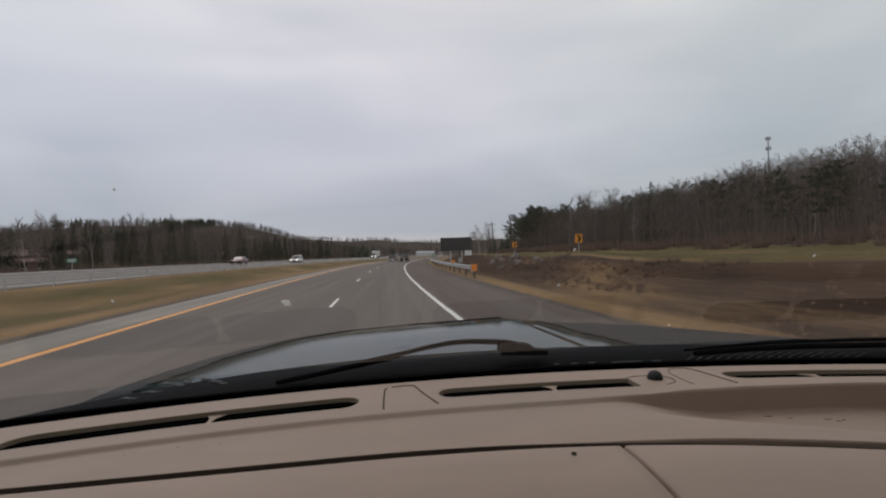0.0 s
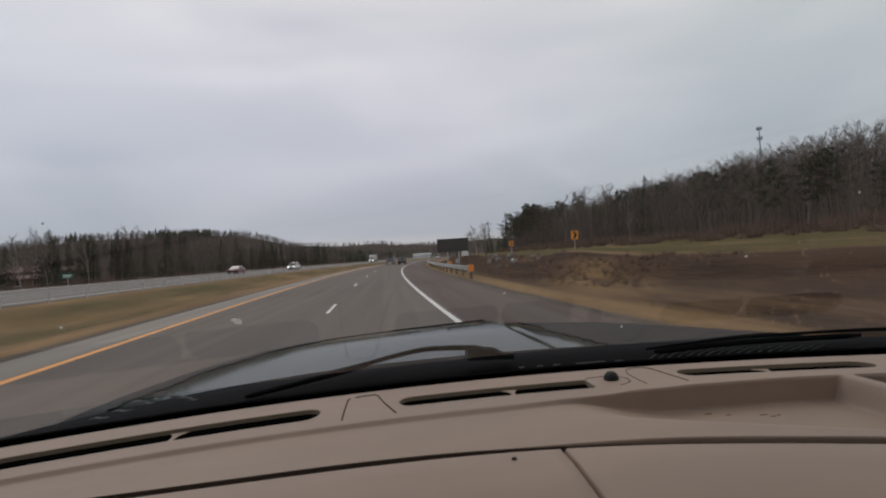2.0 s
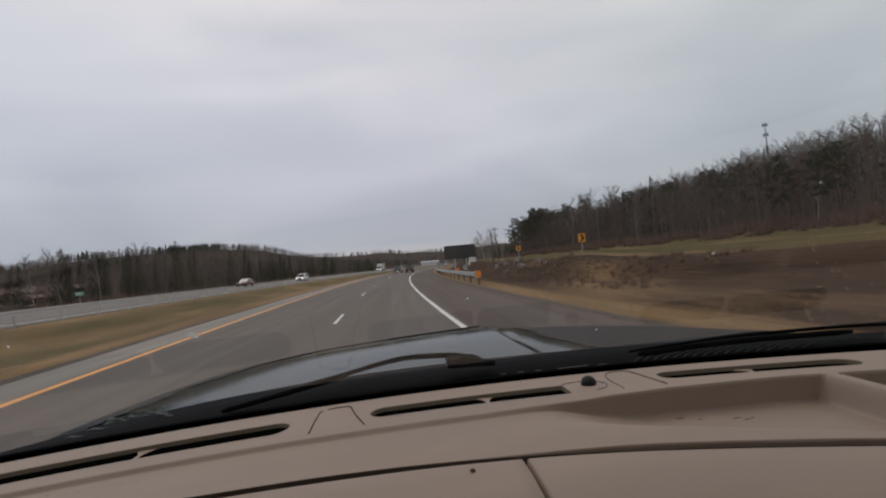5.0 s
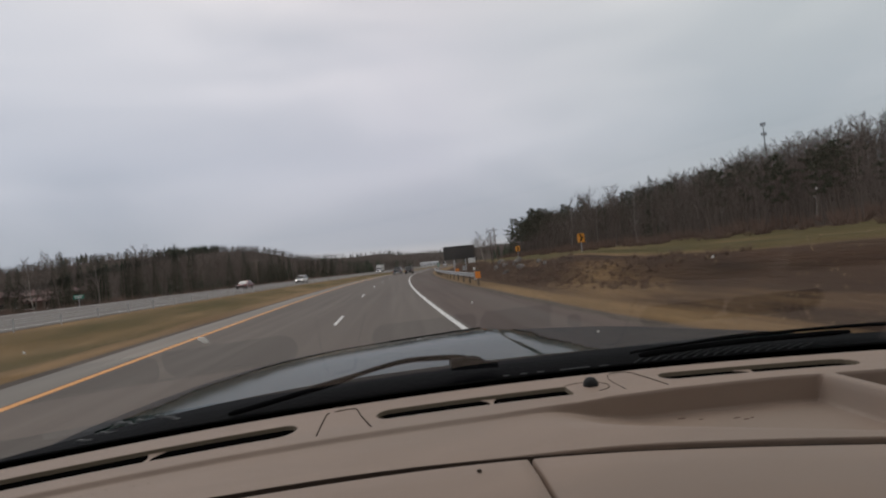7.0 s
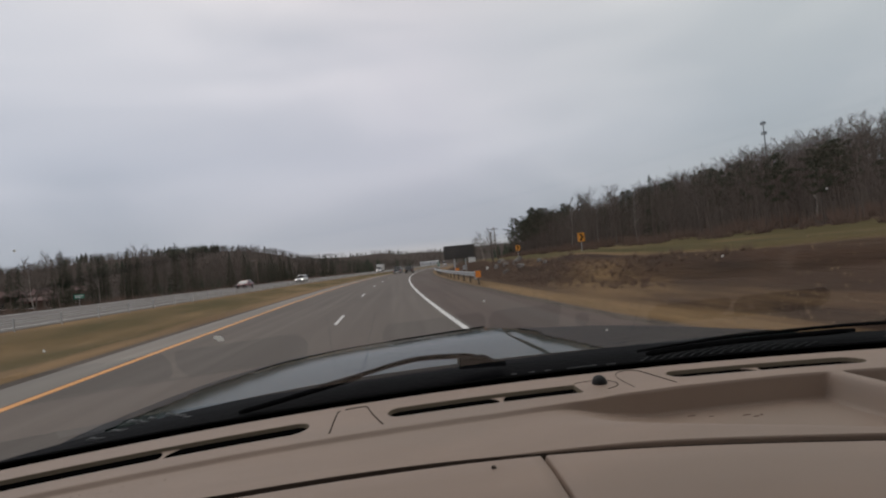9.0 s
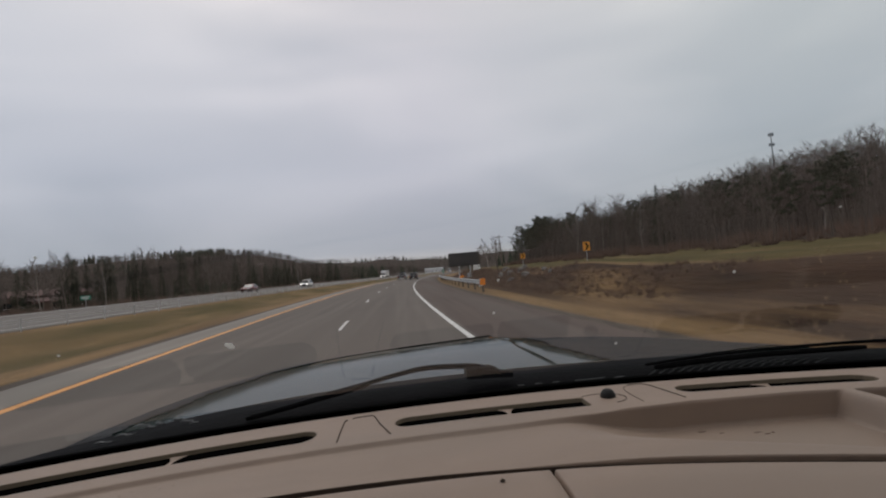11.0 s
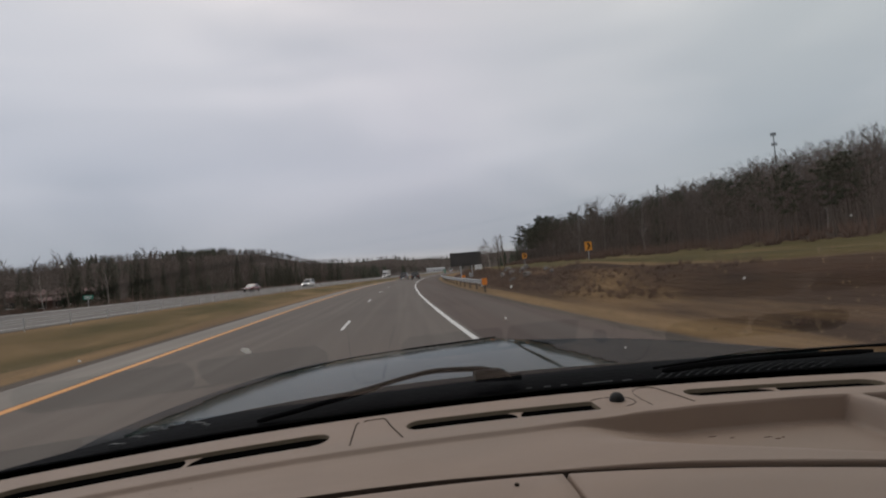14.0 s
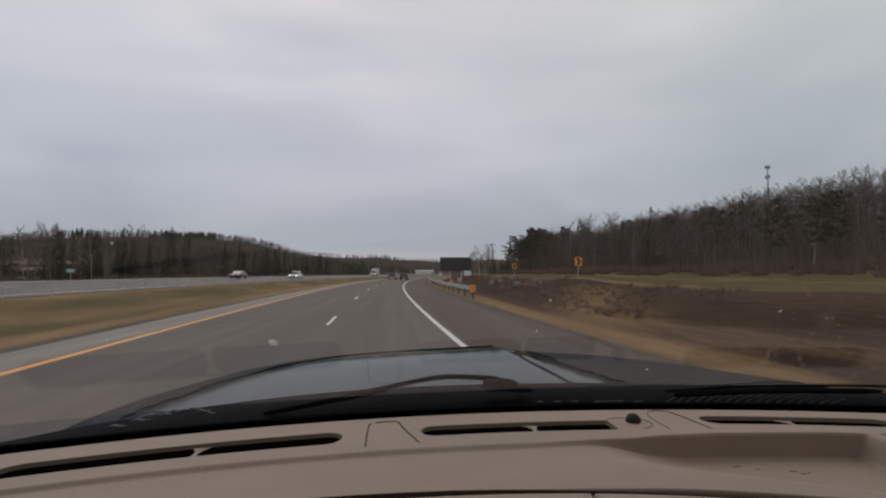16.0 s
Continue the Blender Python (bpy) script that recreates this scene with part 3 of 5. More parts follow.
# flat black sheets give the vent openings their darkness; there is no depth below
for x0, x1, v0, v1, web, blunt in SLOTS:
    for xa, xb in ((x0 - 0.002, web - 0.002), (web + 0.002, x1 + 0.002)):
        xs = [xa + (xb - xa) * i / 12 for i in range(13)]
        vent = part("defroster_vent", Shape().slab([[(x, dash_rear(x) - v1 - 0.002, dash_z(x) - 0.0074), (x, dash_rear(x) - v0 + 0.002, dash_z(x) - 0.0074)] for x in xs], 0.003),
                    VENT_BLACK, dashboard, "flat black sheet standing in for a dark defroster opening")
    yw, yf, zw = dash_rear(web) - v1 - 0.002, dash_rear(web) - v0 + 0.002, dash_z(web)
    waist = [(yw + (yf - yw) * k / 10, 0.0035 + 0.014 * abs(k / 5 - 1) ** 2.2) for k in range(11)]
    part("vent_web", Shape().rings([[(web - w * q, y, zw - d) for y, w in waist] + [(web + w * q, y, zw - d) for y, w in waist[::-1]] for q, d in ((1.1, 0.0085), (1.0, 0.0070), (0.8, 0.0064))][::-1]),
         DASH, dashboard, "narrow beige web between two vents")


def seam(points, r=0.0013):
    return Shape().tube([(x, dash_rear(x) - v, dash_z(x) + 0.0002) for x, v in points], r, 6)


part("panel_seam", seam([(-0.058, 0.151), (-0.059, 0.10), (-0.059, 0.045), (-0.055, 0.036)]), DASH_DARK, dashboard, "thin dark panel joint")
part("panel_seam", seam([(-0.046, 0.032), (-0.026, 0.029), (-0.011, 0.030), (-0.005, 0.036), (0.008, 0.086), (0.028, 0.146)]), DASH_DARK, dashboard, "thin dark panel joint")
part("panel_seam", seam([(0.451, 0.120), (0.450, 0.080), (0.452, 0.050), (0.459, 0.028), (0.470, 0.016)], 0.0006), DASH_DARK, dashboard, "thin dark panel joint")
part("panel_seam", seam([(0.470, 0.016), (0.483, 0.012), (0.496, 0.014), (0.504, 0.024), (0.511, 0.065), (0.519, 0.118)], 0.0011), DASH_DARK, dashboard, "thin dark panel joint")
part("panel_seam", seam([(0.370, 0.064), (0.385, 0.058), (0.402, 0.056), (0.420, 0.060), (0.432, 0.068), (0.438, 0.082), (0.434, 0.098), (0.424, 0.108), (0.411, 0.114)], 0.0007),
     DASH_DARK, dashboard, "thin oval joint round the sensor")


def dome(c, r, h, n=16, squash=1.0):
    rings = [[(c[0] + r * s * math.cos(a), c[1] + r * squash * s * math.sin(a), c[2] + h * z) for a in (2 * math.pi * k / n for k in range(n))]
             for s, z in ((1, -0.1), (1, 0.15), (0.92, 0.45), (0.75, 0.72), (0.5, 0.9), (0.22, 0.99))]
    return Shape().rings(rings, True)


part("light_sensor", dome((0.411, dash_rear(0.411) - 0.077, dash_z(0.411)), 0.0130, 0.0145), RUBBER, dashboard, "small black domed light sensor", True)
part("pin", dome((0.170, 0.580, dash_z(0.170) - 0.0045), 0.0032, 0.002, 8), DASH_DARK, dashboard, "tiny dark pin in the panel")
for x, v, w, d in ((0.452, 0.272, 0.010, 0.007), (0.472, 0.281, 0.006, 0.004), (0.512, 0.287, 0.010, 0.004), (0.519, 0.294, 0.007, 0.006), (0.528, 0.290, 0.003, 0.009)):
    y = dash_rear(x) - v - 0.004
    part("scuff", dome((x, y, dash_z(x) + 0.0002), w * 0.62, 0.0006, 9, 0.36 * d / w), SMUDGE, dashboard, "small rusty scuff mark")
part("plate", Shape().slab([[(x, dash_rear(x) + 0.006, 1.3425), (x, dash_rear(x) + 0.018, 1.3440)] for x in (-0.55 + 0.02 * i for i in range(7))], 0.002), PALE_MARK, dashboard, "thin pale strip along the edge of the dashboard")
part("trough", Shape().slab([[(x, dash_rear(x) + d, z + LEAN * (x - 0.2)) for d, z in ((-0.004, 1.348), (0.015, 1.338), (0.050, 1.336), (0.082, 1.343))] for x in (-0.98 + 0.07 * i for i in range(29))], 0.004),
     BLACK, dashboard, "black trough between dashboard and windscreen", True)
for k in range(9):
    x = -0.42 + 0.018 * k + 0.006 * math.sin(k * 2.3)
    y = dash_rear(x) - 0.20 - 0.006 * math.cos(k * 1.7)
    part("fleck", dome((x, y, dash_z(x) - 0.0072), 0.0006 + 0.0004 * (k % 3), 0.0006, 6), SMUDGE, dashboard)

# windscreen: raked, slightly bowed; black band along its foot
RAKE = (-0.90, 0.60)


def screen_point(s, k, out=0.0):
    """s across from -1 to 1, k up from 0 to 1."""
    x = s * (1.02 - 0.20 * k)
    y = dash_rear(s * 1.02) + 0.076 + 0.016 * s * s + RAKE[0] * k - 0.03 * s * s * k + 0.035 * k * (1 - k)
    return (x, y + 0.63 * out, 1.352 + LEAN * (x - 0.2) + RAKE[1] * k + 0.77 * out)


def screen_rows(k0, k1, n, out=0.0):
    return [[screen_point(-1 + 2 * i / 32, k0 + (k1 - k0) * j / n, out) for i in range(33)] for j in range(n + 1)]


windscreen = part("windscreen", Shape().grid(screen_rows(0.0, 1.0, 16)), GLASS, car, "clear raked windscreen with dirt specks", True)
windscreen.visible_shadow = False
part("black_band", Shape().slab(screen_rows(-0.026, 0.044, 3, 0.004), 0.003), BLACK, windscreen, "black band along the foot of the glass", True)


def glass_fleck(s, k, r, seed):
    rnd = random.Random(seed)
    c = Vector(screen_point(s, k, 0.002))
    ax, ay = Vector((1, 0, 0)), Vector((0, RAKE[0], RAKE[1])).normalized()
    nrm = ax.cross(ay)
    top = [c + r * rnd.uniform(0.55, 1.2) * (math.cos(a) * ax + 2.0 * math.sin(a) * ay) for a in (2 * math.pi * q / 11 for q in range(11))]
    return Shape().rings([[p - 0.0006 * nrm for p in top], [p + 0.0006 * nrm for p in top], [c + (p - c) * 0.4 + 0.0014 * nrm for p in top]], True)


for s, k, r in ((-0.193, 0.348, 0.006), (0.546, 0.393, 0.0014), (0.208, 0.434, 0.0015), (0.432, 0.205, 0.0015), (0.208, 0.351, 0.0013), (-0.316, 0.565, 0.0009), (0.613, 0.505, 0.0008), (-0.399, 0.38, 0.0012)):
    part("dirt_speck", glass_fleck(s, k, r, int(1000 * (s + 2))), DIRT, windscreen, "pale dried dirt speck")


# bonnet
HOOD_X = 0.10


def hood_half(y, side=-1):
    """Half width; the passenger's side runs out fuller towards the nose."""
    return 0.92 * max(0.0, 1 - max(0.0, (y - 1.1) / 1.27) ** (3 if side < 0 else 5)) ** 0.5


def hood_z(x, y):
    q = (y - 1.08) / 1.27
    spine = 1.347 - 0.030 * (y - 1.08) - 0.050 * q ** 4
    if x > 0.448:
        rim = HOOD_X + hood_half(y, 1)
        s = min(1.0, max(0.0, (x - 0.448) / max(0.05, rim - 0.448)))
        flank = spine + 0.045 * 0.368 + 0.007
        return flank + (1.382 - 0.107 * (y - 1.155) - flank) * s - 0.050 * s * (1 - s) ** 2 * step(0.06, 0.30, s) - 0.012 * s ** 10
    edge = min(1.0, abs(x - HOOD_X) / max(0.05, hood_half(y)))
    return spine - 0.050 * edge ** 6 * (1 - step(0.2, 0.448, x)) + 0.012 * (1 - step(0.434, 0.448, x)) - 0.012 * max(0.0, -0.35 - x) + 0.045 * (x - 0.08)


def hood_shape():
    rows = []
    for j in range(61):
        y = 1.06 + 1.30 * (1 - (1 - j / 60) ** 1.25)
        w0, w1 = (max(hood_half(y, s) if y < 2.368 else 0.0, 0.04) for s in (-1, 1))
        xs = [HOOD_X - w0 + (w0 + w1) * i / 130 for i in range(131)]
        rows.append([(x, y, hood_z(x, y)) for x in xs])
    return Shape().slab([r for r in rows], 0.02)


hood = part("hood", hood_shape(), HOOD, car, "glossy dark blue bonnet mirroring the sky", True)

# wavy dark strips laid on the bonnet in place of mirrored trees
mirror_band_rows = []
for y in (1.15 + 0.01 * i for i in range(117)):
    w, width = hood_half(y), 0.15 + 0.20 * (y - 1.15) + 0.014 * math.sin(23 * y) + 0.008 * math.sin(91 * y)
    mirror_band_rows.append([(x, y, hood_z(x, y) + 0.003) for x in (HOOD_X - w + width * f for f in (-0.08, 0.0, 0.1, 0.2, 0.3, 0.45, 0.6, 0.8, 1.0))])
part("edge_guard", Shape().slab(mirror_band_rows, 0.003), MIRROR_AND_TRIM, hood, "dark wavy band painted as the treeline mirrored in the bonnet", True)
mirror_band_rows = []
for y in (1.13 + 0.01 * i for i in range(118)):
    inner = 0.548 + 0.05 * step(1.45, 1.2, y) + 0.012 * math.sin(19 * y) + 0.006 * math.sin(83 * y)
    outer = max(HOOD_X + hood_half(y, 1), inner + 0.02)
    mirror_band_rows.append([(inner + (outer - inner) * f, y, hood_z(inner + (outer - inner) * f, y) + 0.003) for f in (0.0, 0.05, 0.12, 0.22, 0.35, 0.5, 0.65, 0.8, 0.9, 1.0)])
part("edge_guard", Shape().slab(mirror_band_rows, 0.003), MIRROR_AND_TRIM, hood, "dark wavy band painted as the treeline mirrored in the bonnet", True)
# the same painted dark reflection, across the nose
mirror_band_rows = []
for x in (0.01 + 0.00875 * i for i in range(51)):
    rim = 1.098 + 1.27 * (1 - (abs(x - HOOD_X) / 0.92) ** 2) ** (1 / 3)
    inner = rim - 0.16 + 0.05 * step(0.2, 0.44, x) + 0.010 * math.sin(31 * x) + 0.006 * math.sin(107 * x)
    mirror_band_rows.append([(x, inner + (rim - inner) * f, hood_z(x, inner + (rim - inner) * f) + 0.0050) for f in (1.0, 0.8, 0.6, 0.4, 0.2, 0.0)])
part("edge_guard", Shape().slab(mirror_band_rows, 0.003), MIRROR_AND_TRIM, hood, "dark wavy band painted as a reflection across the bonnet's nose", True)
part("nose_badge", Shape().tube([(0.10, 2.345, 1.262), (0.125, 2.35, 1.270), (0.16, 2.35, 1.273), (0.21, 2.35, 1.273), (0.256, 2.35, 1.272)], 0.0022, 6), HOOD, hood, "thin bright trim at the nose", True)

# cowl, wipers
def cowl_drop(x):
    return (0.060 if x < 0 else 0.012) * x * x


cowl_rows = [[(-1.0 + 2.2 * i / 24, dash_rear(-1.0 + 2.2 * i / 24) + d, z + LEAN * (-1.0 + 2.2 * i / 24) - cowl_drop(-1.0 + 2.2 * i / 24)) for i in range(25)]
             for d, z in ((0.078, 1.341), (0.092, 1.354), (0.12, 1.362), (0.19, 1.366), (0.265, 1.366), (0.29, 1.350))]
cowl = part("cowl", Shape().slab(cowl_rows, 0.01), COWL, car, "black plastic cowl at the foot of the windscreen", True)
for k in range(17):
    x = 0.585 + 0.0185 * k
    zc = 1.3665 + LEAN * x - cowl_drop(x)
    part("cowl_rib", Shape().tube([(x - 0.035, dash_rear(x - 0.035) + 0.090, zc - 0.006), (x + 0.012, dash_rear(x + 0.012) + 0.135, zc), (x + 0.060, dash_rear(x + 0.06) + 0.175, zc)], 0.0013, 5), RIB, cowl)
for x, w in ((0.30, 0.006), (0.338, 0.007), (0.374, 0.007), (0.445, 0.032), (0.505, 0.010)):
    part("clip", Shape().box(x - w, x + w, dash_rear(x) + 0.098, dash_rear(x) + 0.103, 1.3635 + LEAN * x - cowl_drop(x), 1.3650 + LEAN * x - cowl_drop(x)), CLIP, cowl, "small grey clip")

# pale curls at the corner of the bonnet: glints given as pale colour
for x, z, w in ((-0.497, 1.362, 0.020), (-0.480, 1.357, 0.016), (-0.462, 1.363, 0.012), (-0.425, 1.367, 0.014), (-0.407, 1.362, 0.018), (-0.393, 1.357, 0.012), (-0.530, 1.346, 0.026), (-0.575, 1.335, 0.022)):
    part("pale_scuff", Shape().tube([(x - w * 0.8, 1.05, z - 0.0010), (x - w * 0.3, 1.052, z + 0.0012), (x + w * 0.2, 1.05, z - 0.0005), (x + w * 0.8, 1.052, z + 0.0008)], [0.0010, 0.0034, 0.0028, 0.0008], 5), PALE_MARK, cowl, "pale curl standing in for a glint", True)


def eased(points, n=6):
    """A smooth line through the points."""
    p = [Vector(q) for q in points]
    p = [2 * p[0] - p[1]] + p + [2 * p[-1] - p[-2]]
    out = []
    for a, b, c, d in zip(p, p[1:], p[2:], p[3:]):
        for k in range(n):
            t = k / n
            out.append(0.5 * (2 * b + (c - a) * t + (2 * a - 5 * b + 4 * c - d) * t * t + (3 * b - a - 3 * c + d) * t ** 3))
    return out + [p[-2]]


def wiper(points, blade, pivot, thick=0.0075, head=True):
    points, blade = eased(points), eased(blade)
    arm = part("wiper", Shape().tube(points, [thick * (1 - 0.4 * i / len(points)) for i in range(len(points))], 8), COWL, car, "black windscreen wiper lying on the cowl", True)
    part("wiper_blade", Shape().tube(blade, [0.004] + [0.0062] * (len(blade) - 2) + [0.004], 6), COWL, arm, "black rubber wiper blade", True)
    if not head:
        return
    px, py, pz = pivot
    outline = ((0, -0.019), (0, 0), (0.030, 0.001), (0.056, 0.001), (0.066, -0.003), (0.078, -0.012), (0.104, -0.015), (0.104, -0.023))
    part("wiper_head", Shape().rings([[(px + a, py + d, pz + c - 0.012 * abs(d) / 0.02) for a, c in outline] for d in (-0.02, -0.012, 0.02)]), MIRROR_AND_TRIM, arm, "black wiper pivot cover")
    part("pivot_cap", Shape().tube([(px + 0.030, py - 0.026, pz - 0.011), (px + 0.030, py - 0.010, pz - 0.010)], 0.004, 10), VENT_BLACK, arm)


wiper([(0.236, 1.07, 1.404), (0.214, 1.07, 1.4115), (0.190, 1.07, 1.4150), (0.105, 1.07, 1.419), (0.042, 1.07, 1.412), (-0.021, 1.07, 1.400), (-0.064, 1.068, 1.393), (-0.12, 1.062, 1.385)],
      [(-0.025, 1.055, 1.400), (-0.075, 1.05, 1.391), (-0.142, 1.05, 1.379), (-0.202, 1.05, 1.368), (-0.285, 1.045, 1.355)], (0.187, 1.07, 1.421), 0.0068)
wiper([(1.20, 0.925, 1.404), (1.05, 0.947, 1.4095), (0.90, 0.96, 1.411), (0.77, 0.965, 1.411), (0.64, 0.965, 1.408), (0.555, 0.97, 1.402)],
      [(1.02, 0.938, 1.4015), (0.80, 0.952, 1.4035), (0.66, 0.958, 1.4010), (0.57, 0.962, 1.3965)], None, 0.0043, False)

# body and plain cabin shell around the camera
part("body", Shape().box(-0.94, 1.02, -2.7, 2.12, 0.42, 1.06, 0.2), HOOD, car, "dark painted car body")
for sx in (-1, 1):
    part("fender", Shape().slab([[(HOOD_X + sx * (hood_half(y, sx) + d), y, hood_z(HOOD_X + sx * hood_half(y, sx), y) - 0.006 - dz) for y in (1.0 + 0.05 * i for i in range(27))]
                                 for d, dz in ((0.0, 0.06), (0.02, 0.12), (0.05, 0.20), (0.07, 0.30))], 0.01), HOOD, car, "dark painted front wing", True)
    part("door_panel", Shape().box(sx * 1.045 - 0.03, sx * 1.045 + 0.03, -2.4, 0.62, 1.18, 1.46, 0.012), DASH, car, "beige door trim")
    part("screen_pillar", Shape().tube([screen_point(sx * 1.045, -0.02), screen_point(sx * 1.045, 0.35), screen_point(sx * 1.05, 0.7), screen_point(sx * 1.05, 1.02)], 0.03, 8), FABRIC, car, "cloth-covered windscreen pillar", True)
    part("rear_pillar", Shape().tube([(sx * 1.02, -0.75, 1.38), (sx * 0.90, -0.8, 1.95)], 0.045, 8), FABRIC, car)
    for wy in (1.62, -1.75):
        wheel_parts(car, sx * 0.88, wy, 0.38, 0.25)
part("roof", Shape().slab([[(-0.92 + 1.84 * i / 8, y, 1.975 - 0.05 * (i / 4 - 1) ** 2 + LEAN * (-0.92 + 1.84 * i / 8)) for i in range(9)] for y in (-2.45, -1.6, -0.8, -0.2, 0.125)][::-1], 0.045), FABRIC, car, "pale headliner", True)
# closed sides behind the camera, added unseen to cut light from the rear
for sx in (-1, 1):
    part("rear_side", Shape().box(sx * 0.98 - 0.03, sx * 0.98 + 0.03, -2.42, 0.22, 1.44, 1.93), FABRIC, car, "plain unseen side panel that keeps light out of the rear cabin")
part("rear_wall", Shape().box(-1.02, 1.02, -2.46, -2.40, 1.18, 1.93), FABRIC, car, "plain rear of the cabin")

# ---- vehicles on the road ----
def vehicle(name, at, heading, colour, label, kind="suv", lit=False):
    """A car with its front towards +y before turning."""
    ob = thing(name, at, label, "car" if kind != "van" else "van", turn=heading)
    L, W, belt, top = {"suv": (4.7, 0.93, 1.02, 1.72), "pickup": (5.7, 0.98, 1.12, 1.86), "sedan": (4.7, 0.90, 0.90, 1.42), "van": (6.0, 1.02, 1.25, 2.55)}[kind]
    nose, tail = L / 2, -L / 2

    def ring(y, w, z0, z1, r=0.10):
        return [(-w + r, y, z0), (w - r, y, z0), (w, y, z0 + r), (w, y, z1 - r), (w - r * 1.3, y, z1), (-w + r * 1.3, y, z1), (-w, y, z1 - r), (-w, y, z0 + r)]

    hoodz = belt - 0.04
    body = part("body", Shape().rings([ring(tail, W * 0.90, 0.45, belt - 0.12), ring(tail + 0.10, W * 0.97, 0.32, belt), ring(tail + 0.6, W, 0.28, belt),
                                       ring(0.3, W, 0.28, belt), ring(nose - 1.3, W, 0.28, hoodz), ring(nose - 0.35, W * 0.97, 0.30, hoodz - 0.10),
                                       ring(nose - 0.06, W * 0.92, 0.34, hoodz - 0.22), ring(nose, W * 0.86, 0.42, hoodz - 0.34)]), colour, ob, "painted body", True)
    y0, y1 = {"suv": (tail + 0.12, nose - 1.25), "pickup": (-0.75, nose - 1.5), "sedan": (tail + 0.55, nose - 1.35), "van": (tail + 0.05, nose - 0.75)}[kind]
    lean_b, lean_f = {"suv": (0.35, 0.70), "pickup": (0.18, 0.65), "sedan": (0.75, 0.95), "van": (0.08, 0.55)}[kind]
    low = [(-W * 0.95, y0, belt - 0.01), (W * 0.95, y0, belt - 0.01), (W * 0.95, y1, belt - 0.01), (-W * 0.95, y1, belt - 0.01)]
    high = [(-W * 0.76, y0 + lean_b, top), (W * 0.76, y0 + lean_b, top), (W * 0.76, y1 - lean_f, top), (-W * 0.76, y1 - lean_f, top)]
    mid = [tuple(b * 0.93 + a * 0.07 for a, b in zip(p, q)) for p, q in zip(low, high)]
    crown = [((p[0]) * 0.88, p[1] * 0.9 + (y0 + y1) * 0.05, top + 0.045) for p in high]
    cabin = part("cabin", Shape().rings([low, mid, crown]), colour, ob, "painted cabin and roof")

    def pane(a, b, c, d, inset=0.1):
        pts = [Vector(p) for p in (a, b, c, d)]
        mid_p = sum(pts, Vector()) / 4
        nrm = (pts[1] - pts[0]).cross(pts[3] - pts[0]).normalized()
        if nrm.dot(mid_p - Vector((0, (y0 + y1) / 2, 1.2))) < 0:
            nrm = -nrm
        q = [p + (mid_p - p) * inset + nrm * 0.004 for p in pts]
        return Shape().rings([[p - 0.003 * nrm for p in q], [p + 0.006 * nrm for p in q]], True)

    part("windscreen", pane(low[2], low[3], mid[3], mid[2]), CAR_GLASS, cabin, "dark tinted glass")
    part("rear_window", pane(low[0], low[1], mid[1], mid[0]), CAR_GLASS, cabin, "dark tinted glass")
    for a, b in ((1, 2), (0, 3)):
        if kind == "van":
            m0 = [Vector(low[a]).lerp(Vector(low[b]), 0.72), Vector(mid[a]).lerp(Vector(mid[b]), 0.72)]
            part("side_window", pane(m0[0], low[b], mid[b], m0[1]), CAR_GLASS, cabin)
        else:
            cuts = [Vector(low[a]).lerp(Vector(low[b]), k) for k in (0.02, 0.36, 0.68, 0.98)]
            tops = [Vector(mid[a]).lerp(Vector(mid[b]), k) for k in (0.02, 0.36, 0.68, 0.98)]
            for k in range(3):
                part("side_window", pane(cuts[k], cuts[k + 1], tops[k + 1], tops[k], 0.08), CAR_GLASS, cabin)
    if kind == "pickup":
        part("cargo_bed", Shape().box(-W * 0.86, W * 0.86, tail + 0.15, -0.80, belt - 0.10, belt + 0.006), BLACK, ob, "dark open cargo bed")
    part("front_bumper", Shape().box(-W * 0.93, W * 0.93, nose - 0.12, nose + 0.08, 0.36, 0.56, 0.03), CHROME if kind == "pickup" else BLACK, ob)
    part("rear_bumper", Shape().box(-W * 0.93, W * 0.93, tail - 0.09, tail + 0.10, 0.40, 0.60, 0.03), CHROME if kind == "pickup" else BLACK, ob)
    part("number_plate", Shape().box(-0.17, 0.17, tail - 0.103, tail - 0.088, 0.46, 0.58), SIGN_WHITE, ob, "white plate with no legible writing")
    part("grille", Shape().box(-W * 0.55, W * 0.55, nose - 0.05, nose + 0.02, 0.58, hoodz - 0.30, 0.02), BLACK, ob, "dark grille")
    for sx in (-1, 1):
        part("headlight", Shape().box(sx * W * 0.74 - 0.15, sx * W * 0.74 + 0.15, nose - 0.12, nose + 0.012, 0.62, 0.78, 0.02), HEADLAMP if lit else CHROME, ob, "lit headlight" if lit else "clear headlight")
        part("tail_light", Shape().box(sx * W * 0.84 - 0.09, sx * W * 0.84 + 0.09, tail - 0.012, tail + 0.10, 0.66, belt - 0.10, 0.02), TAIL, ob, "red tail light")
        part("mirror", Shape().box(sx * (W + 0.10) - 0.08, sx * (W + 0.10) + 0.08, y1 - 0.25, y1 - 0.13, belt, belt + 0.15, 0.02), colour, ob)
        for wy in (nose - 0.95, tail + 0.95):
            wheel_parts(ob, sx * (W - 0.10), wy, 0.36, 0.22)
    return ob


def on_road(u, y, z=0.0):
    return (u + centre(y), y, z)


def heading_at(y):
    return -math.degrees(math.atan2(centre(y + 1) - centre(y - 1), 2.0))


